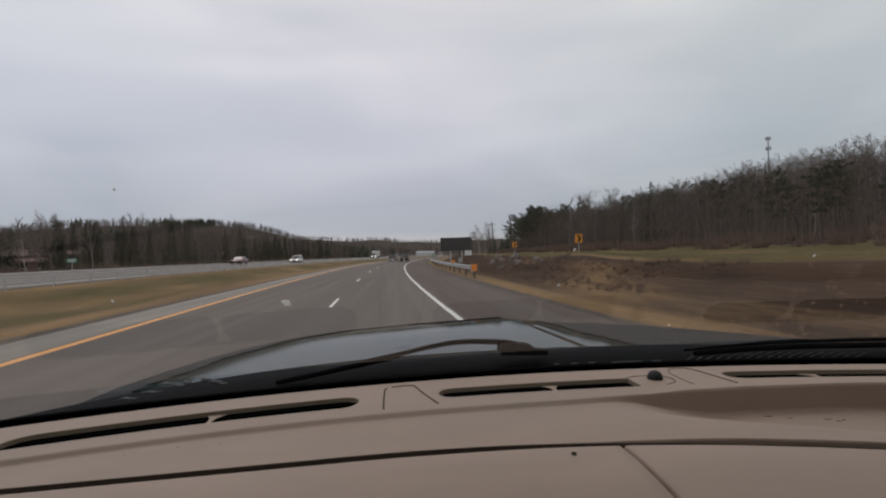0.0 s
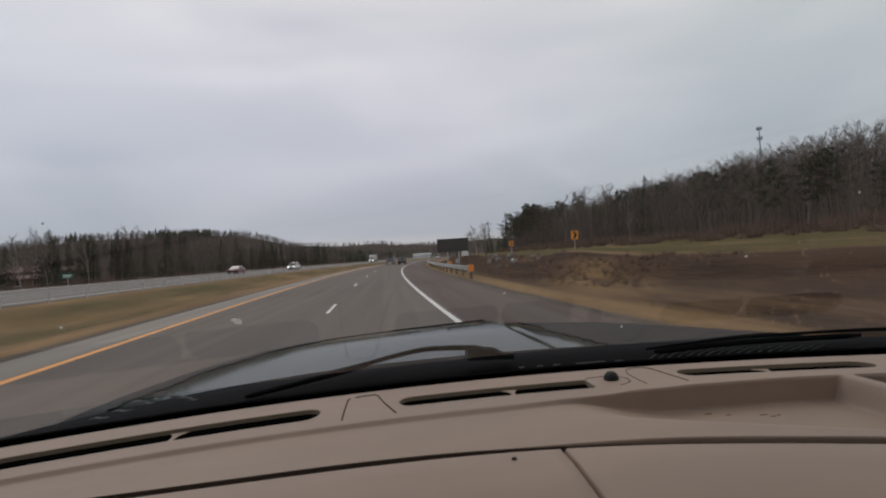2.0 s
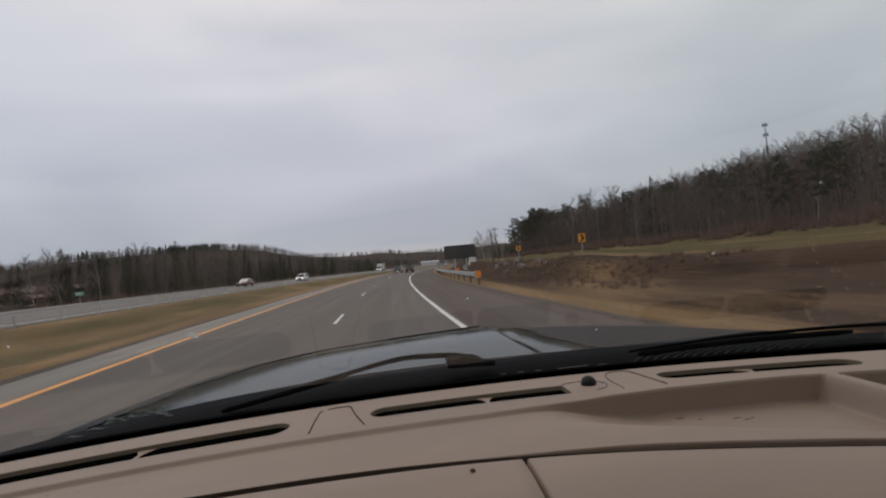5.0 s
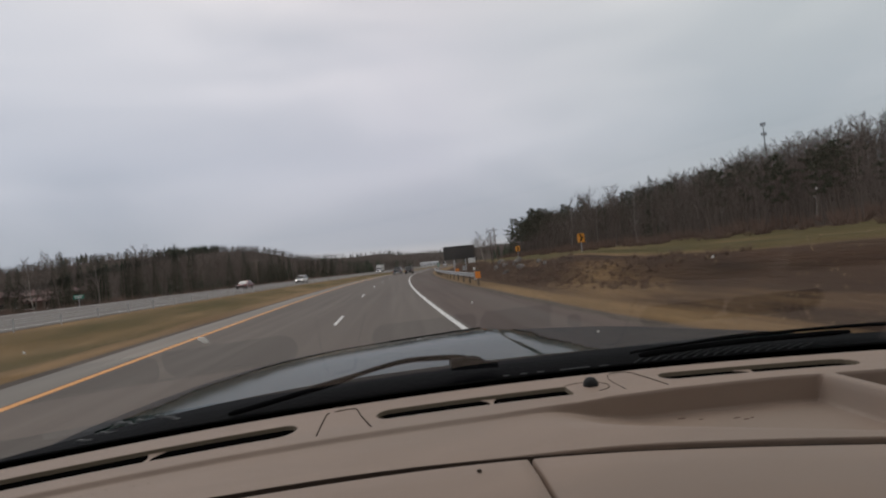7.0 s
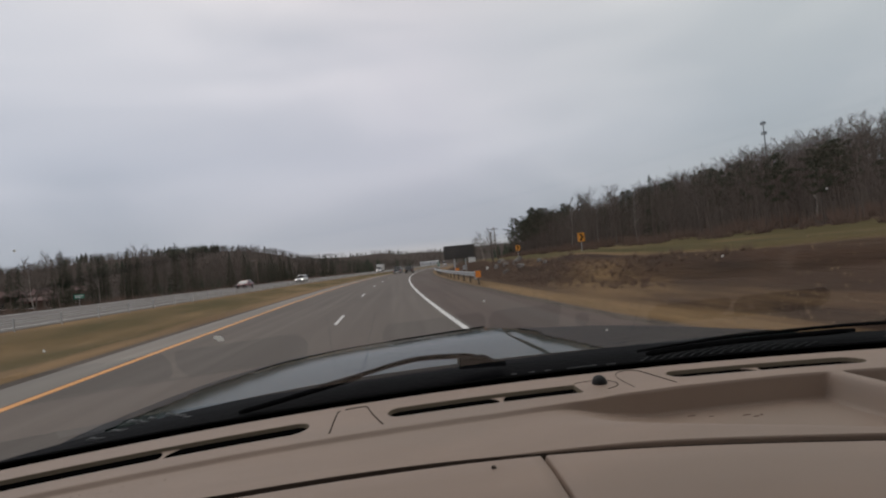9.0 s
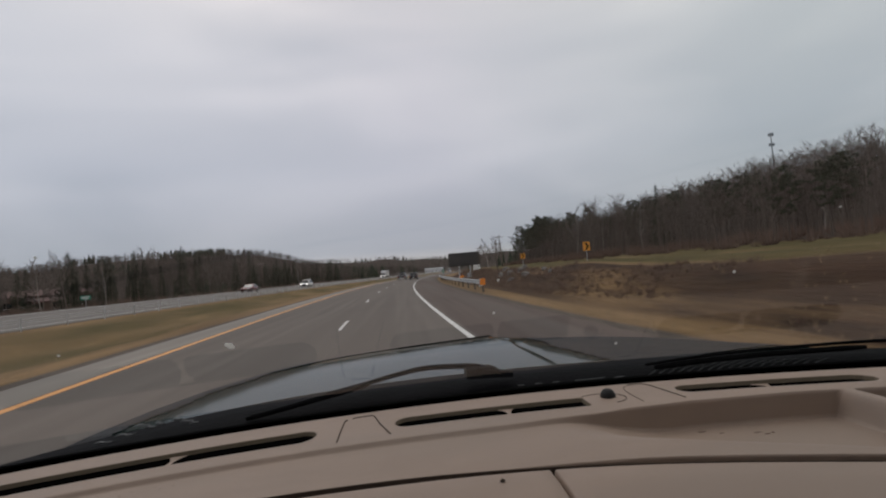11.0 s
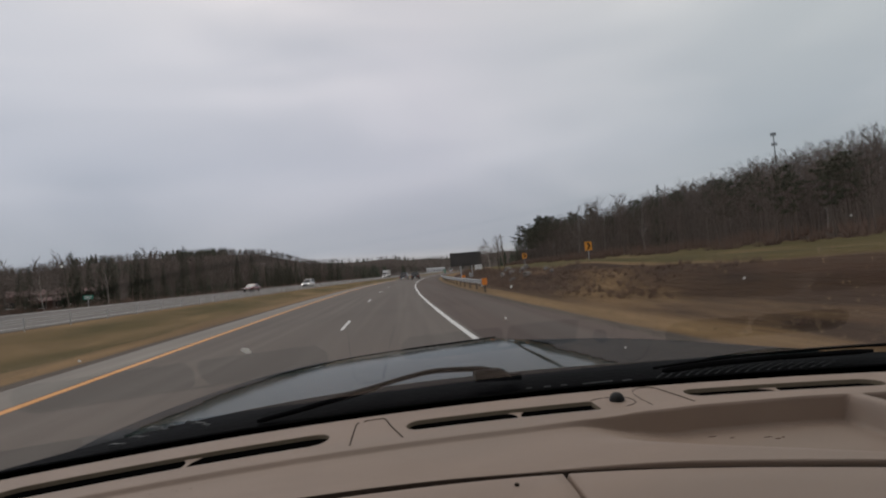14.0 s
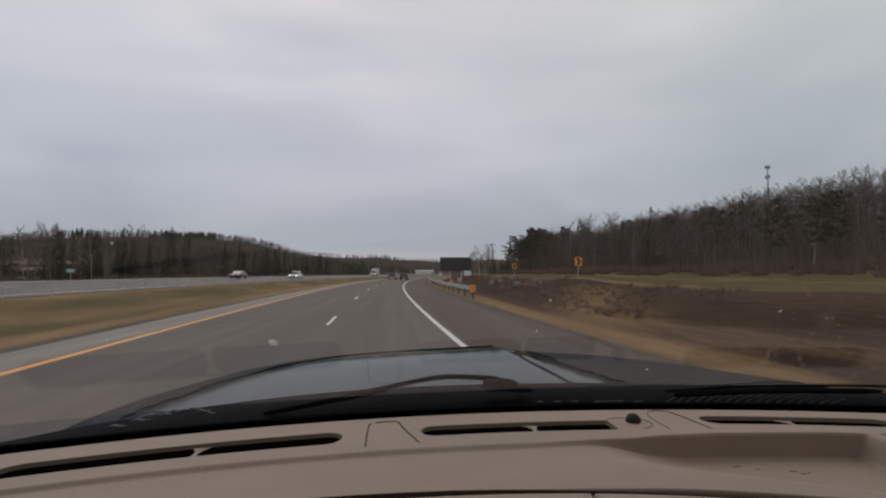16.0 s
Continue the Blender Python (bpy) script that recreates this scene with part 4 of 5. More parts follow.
def box_truck(at, heading):
    """A delivery truck: low cab in front of a tall cargo box, nose towards +y before turning."""
    ob = thing("box_truck", at, "white box truck with a tall plain cargo box, lit headlights", "truck", turn=heading)
    box = part("cargo_box", Shape().box(-1.2, 1.2, -4.0, 1.4, 0.95, 3.45, 0.05), WHITE_PAINT, ob, "tall white cargo box")
    for z in (1.0, 3.36):
        part("edge_rail", Shape().box(-1.22, 1.22, -4.02, 1.42, z, z + 0.09, 0.01), GALV, box, "metal edge rail")
    part("chassis", Shape().box(-0.5, 0.5, -3.9, 3.4, 0.55, 0.95, 0.03), BLACK, ob, "dark chassis")
    side = ((1.5, 0.55), (1.5, 2.25), (1.9, 2.35), (2.35, 2.28), (2.95, 1.5), (3.75, 1.28), (3.9, 1.0), (3.9, 0.55))
    cab = part("cab", Shape().rings([[(x, y, z) for y, z in side] for x in (-1.0, -0.9, 0.9, 1.0)]), WHITE_PAINT, ob, "white painted cab")
    part("windscreen", Shape().rings([[(-0.86, 2.42, 2.22), (0.86, 2.42, 2.22), (0.86, 2.94, 1.56), (-0.86, 2.94, 1.56)], [(-0.86, 2.46, 2.25), (0.86, 2.46, 2.25), (0.86, 2.98, 1.59), (-0.86, 2.98, 1.59)]]), CAR_GLASS, cab, "dark tinted glass")
    part("grille", Shape().box(-0.6, 0.6, 3.88, 3.93, 0.75, 1.1, 0.01), BLACK, cab, "dark grille")
    part("front_bumper", Shape().box(-1.02, 1.02, 3.85, 4.02, 0.42, 0.66, 0.03), CHROME, ob)
    for sx in (-1, 1):
        part("side_window", Shape().box(sx * 1.0 - 0.012, sx * 1.0 + 0.012, 1.72, 2.32, 1.52, 2.12, 0.006), CAR_GLASS, cab, "dark tinted glass")
        part("headlight", Shape().box(sx * 0.8 - 0.15, sx * 0.8 + 0.15, 3.88, 3.94, 0.78, 1.0, 0.01), HEADLAMP, cab, "lit headlight")
        part("mirror", Shape().box(sx * 1.2 - 0.1, sx * 1.2 + 0.1, 2.5, 2.58, 1.5, 1.95, 0.02), BLACK, cab)
        for wy in (3.0, -2.4):
            wheel_parts(ob, sx * 0.92, wy, 0.42, 0.26)


DARK_PAINT, BLACK_PAINT = paint("charcoal_paint", (0.022, 0.024, 0.027)), paint("black_paint", (0.012, 0.012, 0.014))
WHITE_PAINT, RED_PAINT = paint("white_paint", (0.70, 0.70, 0.70)), paint("red_paint", (0.15, 0.008, 0.010))
vehicle("sport_utility_car", on_road(0.35, 112), heading_at(112), BLACK_PAINT, "black sport utility car driving ahead in the outer lane", "suv")
vehicle("pickup_truck", on_road(-3.3, 122), heading_at(122), DARK_PAINT, "charcoal pickup truck driving ahead in the inner lane", "pickup")
vehicle("white_van", on_road(-3.4, 300), heading_at(300), WHITE_PAINT, "white box van far ahead on the highway", "van")
vehicle("white_car", on_road(-25.6, 116, 0.28), 180 + heading_at(116), WHITE_PAINT, "white sport utility car with lit headlights coming the other way", "suv", True)
vehicle("red_car", on_road(-29.4, 92, 0.52), 180 + heading_at(92), RED_PAINT, "red saloon car coming the other way beyond the median", "sedan")
box_truck(on_road(-25.4, 214, 0.27), 180 + heading_at(214))


# ---- trees ----
def frustums(segs, n=3):
    """Tapered sticks: arrays of points and triangles from (p0, p1, r0, r1)."""
    p0, p1 = np.array([s[0] for s in segs]), np.array([s[1] for s in segs])
    r0, r1 = np.array([s[2] for s in segs]), np.array([s[3] for s in segs])
    d = p1 - p0
    d /= np.linalg.norm(d, axis=1, keepdims=True) + 1e-9
    ref = np.where(np.abs(d[:, 2:3]) > 0.9, np.array([[1.0, 0, 0]]), np.array([[0, 0, 1.0]]))
    a = np.cross(d, ref)
    a /= np.linalg.norm(a, axis=1, keepdims=True)
    b = np.cross(d, a)
    ang = 2 * np.pi * np.arange(n) / n
    ring = np.cos(ang)[None, :, None] * a[:, None] + np.sin(ang)[None, :, None] * b[:, None]
    v = np.concatenate([p0[:, None] + ring * r0[:, None, None], p1[:, None] + ring * r1[:, None, None]], 1).reshape(-1, 3)
    tri = []
    for i in range(n):
        j = (i + 1) % n
        tri += [(i, j, n + j), (i, n + j, n + i)]
    f = (np.array(tri)[None] + (2 * n * np.arange(len(segs)))[:, None, None]).reshape(-1, 3)
    return v, f


def cones(segs):
    """Pointed sticks of three faces each."""
    v, f = frustums(segs, 3)
    v = v.reshape(-1, 6, 3)
    v = np.concatenate([v[:, :3], v[:, 3:].mean(1, keepdims=True)], 1).reshape(-1, 3)
    f = (np.array(((0, 1, 3), (1, 2, 3), (2, 0, 3)))[None] + 4 * np.arange(len(segs))[:, None, None]).reshape(-1, 3)
    return v, f


def tri_mesh(name, v, f, mat):
    me = bpy.data.meshes.new(name)
    v, f = np.asarray(v, np.float32), np.asarray(f, np.int32)
    me.vertices.add(len(v))
    me.vertices.foreach_set("co", v.ravel())
    me.loops.add(f.size)
    me.loops.foreach_set("vertex_index", f.ravel())
    me.polygons.add(len(f))
    me.polygons.foreach_set("loop_start", np.arange(0, f.size, 3, dtype=np.int32))
    me.materials.append(mat)
    me.update(calc_edges=True)
    return me


def bent(d, rnd, amount):
    d = d + np.array([rnd.uniform(-1, 1), rnd.uniform(-1, 1), rnd.uniform(-1, 1)]) * amount
    return d / np.linalg.norm(d)


def bare_tree(h, seed, limbs=16, side=6, twigs=4, thick=1.0, spread_=1.0, sides=5):
    rnd = random.Random(seed)
    stem, fine = [], []
    p, d = np.zeros(3), np.array([0, 0, 1.0])
    pts = [p]
    for k in range(7):
        d = bent(np.array([d[0] * 0.7, d[1] * 0.7, 1.0]), rnd, 0.07)
        pts.append(pts[-1] + d * h * 0.96 / 7)
    rad = [h * 0.0125 * (1 - 0.125 * k) for k in range(8)]
    for k in range(7):
        stem.append((pts[k], pts[k + 1], rad[k], rad[k + 1]))
    for q in range(limbs):
        t = 0.30 + 0.66 * (q + rnd.random()) / limbs
        k = min(6, int(t * 7))
        base = pts[k] + (pts[k + 1] - pts[k]) * (t * 7 - k)
        az, up = rnd.uniform(0, 6.283), rnd.uniform(0.75, 1.5)
        dirn = np.array([math.cos(az), math.sin(az), up])
        dirn /= np.linalg.norm(dirn)
        length = h * rnd.uniform(0.20, 0.34) * (1.15 - 0.75 * t) * spread_ + 0.3
        m = base + bent(dirn, rnd, 0.12) * length * 0.5
        e = m + bent(dirn + np.array([0, 0, 0.25]), rnd, 0.18) * length * 0.5
        r = h * 0.0027 * (1.2 - t) * thick
        stem.append((base, m, r * 1.5, r))
        stem.append((m, e, r, r * 0.45))
        for s in range(side):
            f = rnd.uniform(0.25, 1.0)
            b0 = base + (m - base) * f * 2 if f < 0.5 else m + (e - m) * (f - 0.5) * 2
            bd = bent(dirn + np.array([0, 0, 0.2]), rnd, 0.75)
            bl = length * rnd.uniform(0.22, 0.42)
            b1 = b0 + bd * bl
            fine.append((b0, b1, 0.017 * thick, 0.006 * thick))
            for w in range(twigs):
                g = rnd.uniform(0.3, 1.0)
                td = bent(bd + np.array([0, 0, 0.15]), rnd, 0.8)
                c0 = b0 + (b1 - b0) * g
                fine.append((c0, c0 + td * bl * rnd.uniform(0.4, 0.8), 0.0125 * thick, 0.004 * thick))
    return frustums(stem, sides), cones(fine)


def needle_bundle(points, rnd, size, flat, count=5, taper=None):
    """Tufts of narrow needles fans: three-sided spikes round each point."""
    segs = []
    for p, d in points:
        for _ in range(count):
            q = bent(np.array(d), rnd, 0.9)
            q[2] *= flat
            w = size * (taper(p[2]) if taper else 1.0)
            segs.append((p, p + q * w * rnd.uniform(0.6, 1.3), w * 0.21, 0.001))
    return cones(segs)


def spruce(h, seed, whorls=26, arms=7, tufts=3):
    rnd = random.Random(seed)
    stem = [(np.array([0, 0, h * k / 6]), np.array([0, 0, h * (k + 1) / 6]), h * 0.014 * (1 - k / 6.3), h * 0.014 * (1 - (k + 1) / 6.3)) for k in range(6)]
    pts = []
    for k in range(whorls):
        t = 0.10 + 0.89 * k / whorls
        reach = h * 0.20 * (1 - t) ** 1.05 * rnd.uniform(0.75, 1.2) + 0.12
        for a in range(arms):
            if rnd.random() < 0.08:
                continue
            az = 6.283 * (a + rnd.random() * 0.7) / arms + k
            ln = reach * rnd.uniform(0.7, 1.15)
            dirn = np.array([math.cos(az), math.sin(az), -0.28 + 0.5 * t])
            base = np.array([0, 0, h * t + rnd.uniform(-0.2, 0.2)])
            stem.append((base, base + dirn * ln * 0.8, 0.02, 0.006))
            for s in range(tufts):
                f = (s + 0.8) / tufts
                pts.append((base + dirn * ln * f * 0.85 + np.array([0, 0, -0.06 * f]), dirn + np.array([0, 0, -0.1])))
    return frustums(stem, 4), needle_bundle(pts, rnd, h * 0.040, 0.8, 4, lambda z: 0.35 + 0.75 * (1 - z / h))


def pine(h, seed, limbs=20, clumps=4):
    rnd = random.Random(seed)
    lean = np.array([rnd.uniform(-0.05, 0.05), rnd.uniform(-0.05, 0.05), 1.0])
    stem = [(lean * h * k / 6, lean * h * (k + 1) / 6, h * 0.016 * (1 - k / 7.5), h * 0.016 * (1 - (k + 1) / 7.5)) for k in range(6)]
    pts = []
    for q in range(limbs):
        t = 0.40 + 0.58 * (q + rnd.random() * 0.8) / limbs
        az = q * 2.4 + rnd.uniform(-0.5, 0.5)
        ln = h * rnd.uniform(0.13, 0.24) * (1.0 if t < 0.75 else 1.35 - t) * (0.6 + 0.9 * step(0.38, 0.6, t)) * 0.85
        dirn = np.array([math.cos(az), math.sin(az), 0.25 + 0.3 * t])
        base = lean * h * t
        tip = base + dirn * ln
        stem.append((base, tip, 0.035, 0.012))
        for c in range(clumps):
            o = tip - dirn * ln * 0.45 * c / clumps + np.array([rnd.gauss(0, 0.28), rnd.gauss(0, 0.28), rnd.gauss(0.10, 0.16)]) * h / 11
            for _ in range(4):
                pts.append((o + np.array([rnd.gauss(0, 0.16), rnd.gauss(0, 0.16), rnd.gauss(0, 0.10)]) * h / 11, (rnd.gauss(0, 1), rnd.gauss(0, 1), 0.7)))
    return frustums(stem, 5), needle_bundle(pts, rnd, h * 0.036, 0.9, 3)


def tree_thing(name, made, bark, leaf, label, leaf_name):
    (tv, tf), (cv, cf) = made
    ob = thing(name, (0, 0, 0), label, "tree")
    trunk = new("trunk", tri_mesh("trunk", tv, tf, bark))
    crown = new("crown", tri_mesh(leaf_name, cv, cf, leaf))
    trunk.parent = crown.parent = ob
    return ob


MODELS = {
    "bare": [tree_thing("bare_tree", bare_tree(9.5, 20 + k, 24, 7, 4, 1.05, 1.15), PALE_BARK if k == 2 else BARK, TWIGS,
                        "leafless birch with a pale trunk at the edge of the wood" if k == 2 else "leafless grey-brown tree at the edge of the wood", "twigs") for k in range(6)],
    "spruce": [tree_thing("spruce_tree", spruce(10.5, 40 + k), BARK, NEEDLES, "tall dark green spruce with a pointed top", "needles") for k in range(3)],
    "pine": [tree_thing("pine_tree", pine(10.0, 60 + k, 26, 5), BARK, PINE_NEEDLES, "dark pine with a clumped broad crown", "needles") for k in range(4)],
}
used = set()


def built(x, y):
    """Ground kept free for the brown building and the road before it."""
    return math.hypot(x + 84, y - 112) < 13 or math.hypot(x + 69, y - 97) < 6 or math.hypot(x + 62, y - 540) < 34 or math.hypot(x - 34, y - 590) < 34


def plant(kind, index, x, y, z, s, turn, group):
    ob = MODELS[kind][index % len(MODELS[kind])]
    m = pose(x, y, z, 0, 0, turn)
    if ob.name not in used:
        used.add(ob.name)
        ob.matrix_world = m @ Matrix.Scale(s, 4)
        ob["group"] = group
        return ob
    made = copy_thing(ob, m)
    made.scale = (s, s, s)
    made["group"] = group
    return made


rnd = random.Random(5)
for row in range(4):
    for col in range(46):
        u = 32.5 + row * 4.2 + rnd.uniform(-1.8, 1.8)
        y = 2 + col * 3.6 + rnd.uniform(-1.6, 1.6)
        if y > 168 - row * 3:
            continue
        x = u + centre(y)
        pines = max(step(98, 122, y) * 0.89, 0.05 + 0.10 * (row > 1), 0.75 * step(0.10, 0.22, noise.noise((y * 0.045, row * 0.4, 9.0))))
        chance = rnd.random()
        kind = "pine" if chance < pines else "spruce" if chance > 0.965 else "bare"
        s = rnd.uniform(0.72, 1.02) * (0.64 + 0.36 * step(20, 78, y)) * (0.9 + 0.22 * step(98, 122, y) if kind == "pine" else 1.0) * (1 - 0.3 * step(150, 168, y))
        plant(kind, rnd.randrange(12), x, y, ground_z(u, y) - 0.1, s, rnd.uniform(0, 360), "trees along the side road")
for row in range(3):
    for col in range(44):
        u = -46.0 - row * 4.0 + rnd.uniform(-1.8, 1.8)
        y = 36 + col * 4.2 + rnd.uniform(-2, 2)
        x = u + centre(y)
        if built(x, y):
            continue
        kind = "spruce" if noise.noise((y * 0.03, row * 3.0, 4.0)) + rnd.uniform(-0.25, 0.25) > -0.04 else "bare"
        plant(kind, rnd.randrange(12), x, y, ground_z(u, y) - 0.1, rnd.uniform(0.70, 1.08) * (0.72 + 0.28 * step(40, 105, y)), rnd.uniform(0, 360), "trees beyond the opposite carriageway")
for u, y, s in ((12.6, 58, 0.42), (13.4, 63, 0.46), (12.2, 69, 0.40), (13.8, 74, 0.48), (12.9, 66, 0.36), (13.1, 79, 0.42)):
    plant("bare", int(y), u + centre(y), y, ground_z(u, y) - 0.1, s, y * 7, "saplings on the bank")


# woods farther off: joined
def low_spruce(seed, h=10.0):
    r_ = random.Random(seed)
    v, f = [], []
    tiers = 6
    for k in range(tiers):
        z0, z1 = h * (0.06 + 0.86 * k / tiers), h * (0.06 + 0.86 * (k + 1.7) / tiers)
        rr = h * 0.21 * (1 - k / (tiers + 0.4))
        n = 9
        b = len(v)
        v += [(rr * q * math.cos(6.283 * i / n + k), rr * q * math.sin(6.283 * i / n + k), z0 + r_.uniform(-0.35, 0.3)) for i, q in ((i, r_.uniform(0.55, 1.25)) for i in range(n))]
        v.append((0, 0, min(z1, h)))
        f += [(b + i, b + (i + 1) % n, b + n) for i in range(n)]
    tv, tf = frustums([(np.zeros(3), np.array([0, 0, h * 0.3]), 0.14, 0.1)], 4)
    b = len(v)
    return np.concatenate([np.array(v), tv]), np.concatenate([np.array(f), tf + b])


def mid_bare(seed, h=9.0, twigs=3, fine=1.0):
    """A leafless tree seen from some way off: a thin stem, rising limbs and a haze of twigs."""
    r_ = random.Random(seed)
    tip = np.array([r_.uniform(-0.4, 0.4), r_.uniform(-0.4, 0.4), h])
    segs = [(np.zeros(3), tip, 0.13, 0.0)]
    for k in range(13):
        t, a = 0.22 + 0.72 * (k + r_.random()) / 13, r_.uniform(0, 6.283)
        d = np.array([math.cos(a) * 0.8, math.sin(a) * 0.8, r_.uniform(0.5, 1.2)])
        ln = h * r_.uniform(0.20, 0.36) * (1.2 - 0.75 * t)
        segs.append((tip * t, tip * t + d * ln, 0.055 * fine, 0.0))
        for _ in range(twigs):
            b = tip * t + d * ln * r_.uniform(0.3, 0.95)
            segs.append((b, b + bent(d, r_, 0.8) * ln * r_.uniform(0.35, 0.65), 0.034 * fine, 0.0))
    return cones(segs)


def wood(name, kinds, places, mat, label):
    """Many trees of a few shapes joined into one piece of woodland. places: x, y, z, scale, turn."""
    vs, fs, at = [], [], 0
    for i, (x, y, z, s, a) in enumerate(places):
        v, f = kinds[i % len(kinds)]
        c, d = math.cos(a) * s, math.sin(a) * s
        w = np.empty_like(v)
        w[:, 0], w[:, 1], w[:, 2] = x + v[:, 0] * c - v[:, 1] * d, y + v[:, 0] * d + v[:, 1] * c, z + v[:, 2] * s
        vs.append(w)
        fs.append(f + at)
        at += len(v)
    ob = new(name, tri_mesh(name, np.concatenate(vs), np.concatenate(fs), mat))
    return tagged(ob, label, "woodland", kind="stuff")


LOW_SPRUCE = [low_spruce(k) for k in range(4)]
MID_BARE = [mid_bare(80 + k) for k in range(6)]
LEAN_BARE = [mid_bare(140 + k, 9.0, 1, 1.35) for k in range(6)]
FINE_BARE = [mid_bare(110 + k, 9.0, 8, 0.52) for k in range(6)]


def far_bare(seed, h=9.0):
    """A small, far leafless tree: a stem and a fan of pointed limbs."""
    r_ = random.Random(seed)
    segs = [(np.zeros(3), np.array([r_.uniform(-0.3, 0.3), r_.uniform(-0.3, 0.3), h]), 0.15, 0.0)]
    for k in range(16):
        t, a = r_.uniform(0.25, 0.9), r_.uniform(0, 6.283)
        ln = h * r_.uniform(0.20, 0.40) * (1.2 - 0.7 * t)
        b = np.array([0, 0, h * t])
        segs.append((b, b + np.array([math.cos(a) * 0.75, math.sin(a) * 0.75, r_.uniform(0.45, 1.1)]) * ln, 0.125, 0.0))
    return cones(segs)


FAR_BARE = [far_bare(90 + k) for k in range(6)]


def scatter(count, u0, u1, y0, y1, smin, smax, conifer, seed, keep=None):
    r_ = random.Random(seed)
    bare, dark = [], []
    for _ in range(count):
        u, y = r_.uniform(u0, u1), r_.uniform(y0, y1)
        if keep and not keep(u, y):
            continue
        x = u + centre(y)
        if built(x, y):
            continue
        row = (x, y, ground_z(u, y) - 0.15, r_.uniform(smin, smax), r_.uniform(0, 6.283))
        patch = noise.noise((x * 0.012, y * 0.012, 6.0)) * 1.2 + r_.uniform(-0.2, 0.2)
        (dark if patch > conifer else bare).append(row)
    return bare, dark


bare, dark = scatter(2600, 47, 150, -5, 176, 0.7, 1.05, 0.66, 11)
near = [r for r in bare if r[1] < 115 and r[0] < 112]
wood("woodland", FINE_BARE, near, TWIGS, "fine-twigged leafless woodland on the slope above the side road")
wood("woodland", MID_BARE, [r for r in bare if not (r[1] < 115 and r[0] < 112)], TWIGS, "leafless woodland farther up the slope above the side road")
wood("woodland", LOW_SPRUCE, dark, NEEDLES, "dark conifers among the leafless woodland on the slope")
bare, dark = scatter(900, 31, 50, 0, 170, 0.35, 0.75, 0.5, 17)
wood("undergrowth", MID_BARE, bare + dark, TWIGS, "thin leafless undergrowth inside the wood")
bare, dark = scatter(520, 20, 150, 185, 420, 0.35, 0.75, 0.1, 12, lambda u, y: u > 24 + (y - 180) * 0.12)
wood("woodland", MID_BARE, bare, TWIGS, "low leafless trees beyond the end of the wood")
wood("woodland", LOW_SPRUCE, dark, NEEDLES, "low conifers beyond the end of the wood")
bare, dark = scatter(2200, -170, -56, 25, 430, 0.75, 1.12, 0.34, 13)
wood("woodland", LEAN_BARE, bare, TWIGS, "leafless woods beyond the opposite carriageway")
wood("woodland", LOW_SPRUCE, dark, NEEDLES, "dark conifers in the woods beyond the opposite carriageway")
bare, dark = scatter(3400, -640, -170, 430, 860, 0.6, 1.3, 0.55, 14)
more, darker = scatter(1300, -640, -60, 430, 1150, 0.6, 1.3, 0.5, 18)
bare, dark = bare + more, dark + darker
wood("woodland", FAR_BARE, bare, TWIGS, "leafless forest on the far hill")
wood("woodland", LOW_SPRUCE, dark, NEEDLES, "dark conifers on the crest of the far hill")
bare, dark = scatter(1500, -700, -170, 100, 430, 0.7, 1.1, 0.46, 15)
wood("woodland", FAR_BARE, bare, TWIGS, "leafless woods on the low ground across the highway")
wood("woodland", LOW_SPRUCE, dark, NEEDLES, "dark conifers on the low ground across the highway")
bare, dark = scatter(2900, -420, 600, 600, 1500, 0.55, 1.25, 0.42, 16)
wood("woodland", FAR_BARE, bare, TWIGS, "hazy leafless forest at the far end of the valley")
wood("woodland", LOW_SPRUCE, dark, NEEDLES, "hazy conifers at the far end of the valley")

# ---- brush, weeds and dry grass ----
def spikes(count, reach, height, seed, r0=0.02):
    r_ = random.Random(seed)
    segs = []
    for _ in range(count):
        a, q = r_.uniform(0, 6.283), r_.random()
        b = np.array([math.cos(a), math.sin(a), 0]) * reach * 0.35 * q
        t = b + np.array([math.cos(a) * reach * q * 0.8, math.sin(a) * reach * q * 0.8, height * r_.uniform(0.5, 1.0)])
        segs.append((b, t, r0, r0 * 0.25))
    return cones(segs)


def strew(name, kinds, count, u0, u1, y0, y1, smin, smax, mat, label, category, seed, thin=1.0, skip=None):
    r_ = random.Random(seed)
    rows = []
    for _ in range(count):
        u, y = r_.uniform(u0, u1), y0 + (y1 - y0) * r_.random() ** thin
        if skip and skip(u, y):
            continue
        rows.append((u + centre(y), y, ground_z(u, y) - 0.03, r_.uniform(smin, smax), r_.uniform(0, 6.283)))
    ob = wood(name, kinds, rows, mat, label)
    ob["category"] = category
    return ob


def patchy_edge(u, y):
    """Where the near end of the brush gives way to bare earth."""
    return noise.noise((u * 0.5, y * 0.11, 3.0)) < 0.26 - 0.86 * step(9, 42, y)


BRUSH = [spikes(34, 1.1, 1.5, k, 0.022) for k in range(4)]
WEED = [spikes(16, 0.34, 0.55, 10 + k, 0.012) for k in range(4)]
BLADES = [spikes(14, 0.16, 0.26, 20 + k, 0.007) for k in range(4)]
strew("brush", BRUSH, 1150, 26.8, 37, 4, 175, 0.28, 1.1, RED_TWIGS, "russet leafless brush at the foot of the wood", "brush", 31, 1.0,
      lambda u, y: noise.noise((u * 0.22, y * 0.13, 8.0)) < -0.05 - 0.6 * step(28.5, 32, u))
strew("brush", BRUSH, 420, -46, -38, 0, 230, 0.5, 1.0, RED_TWIGS, "russet brush beyond the opposite carriageway", "brush", 32)
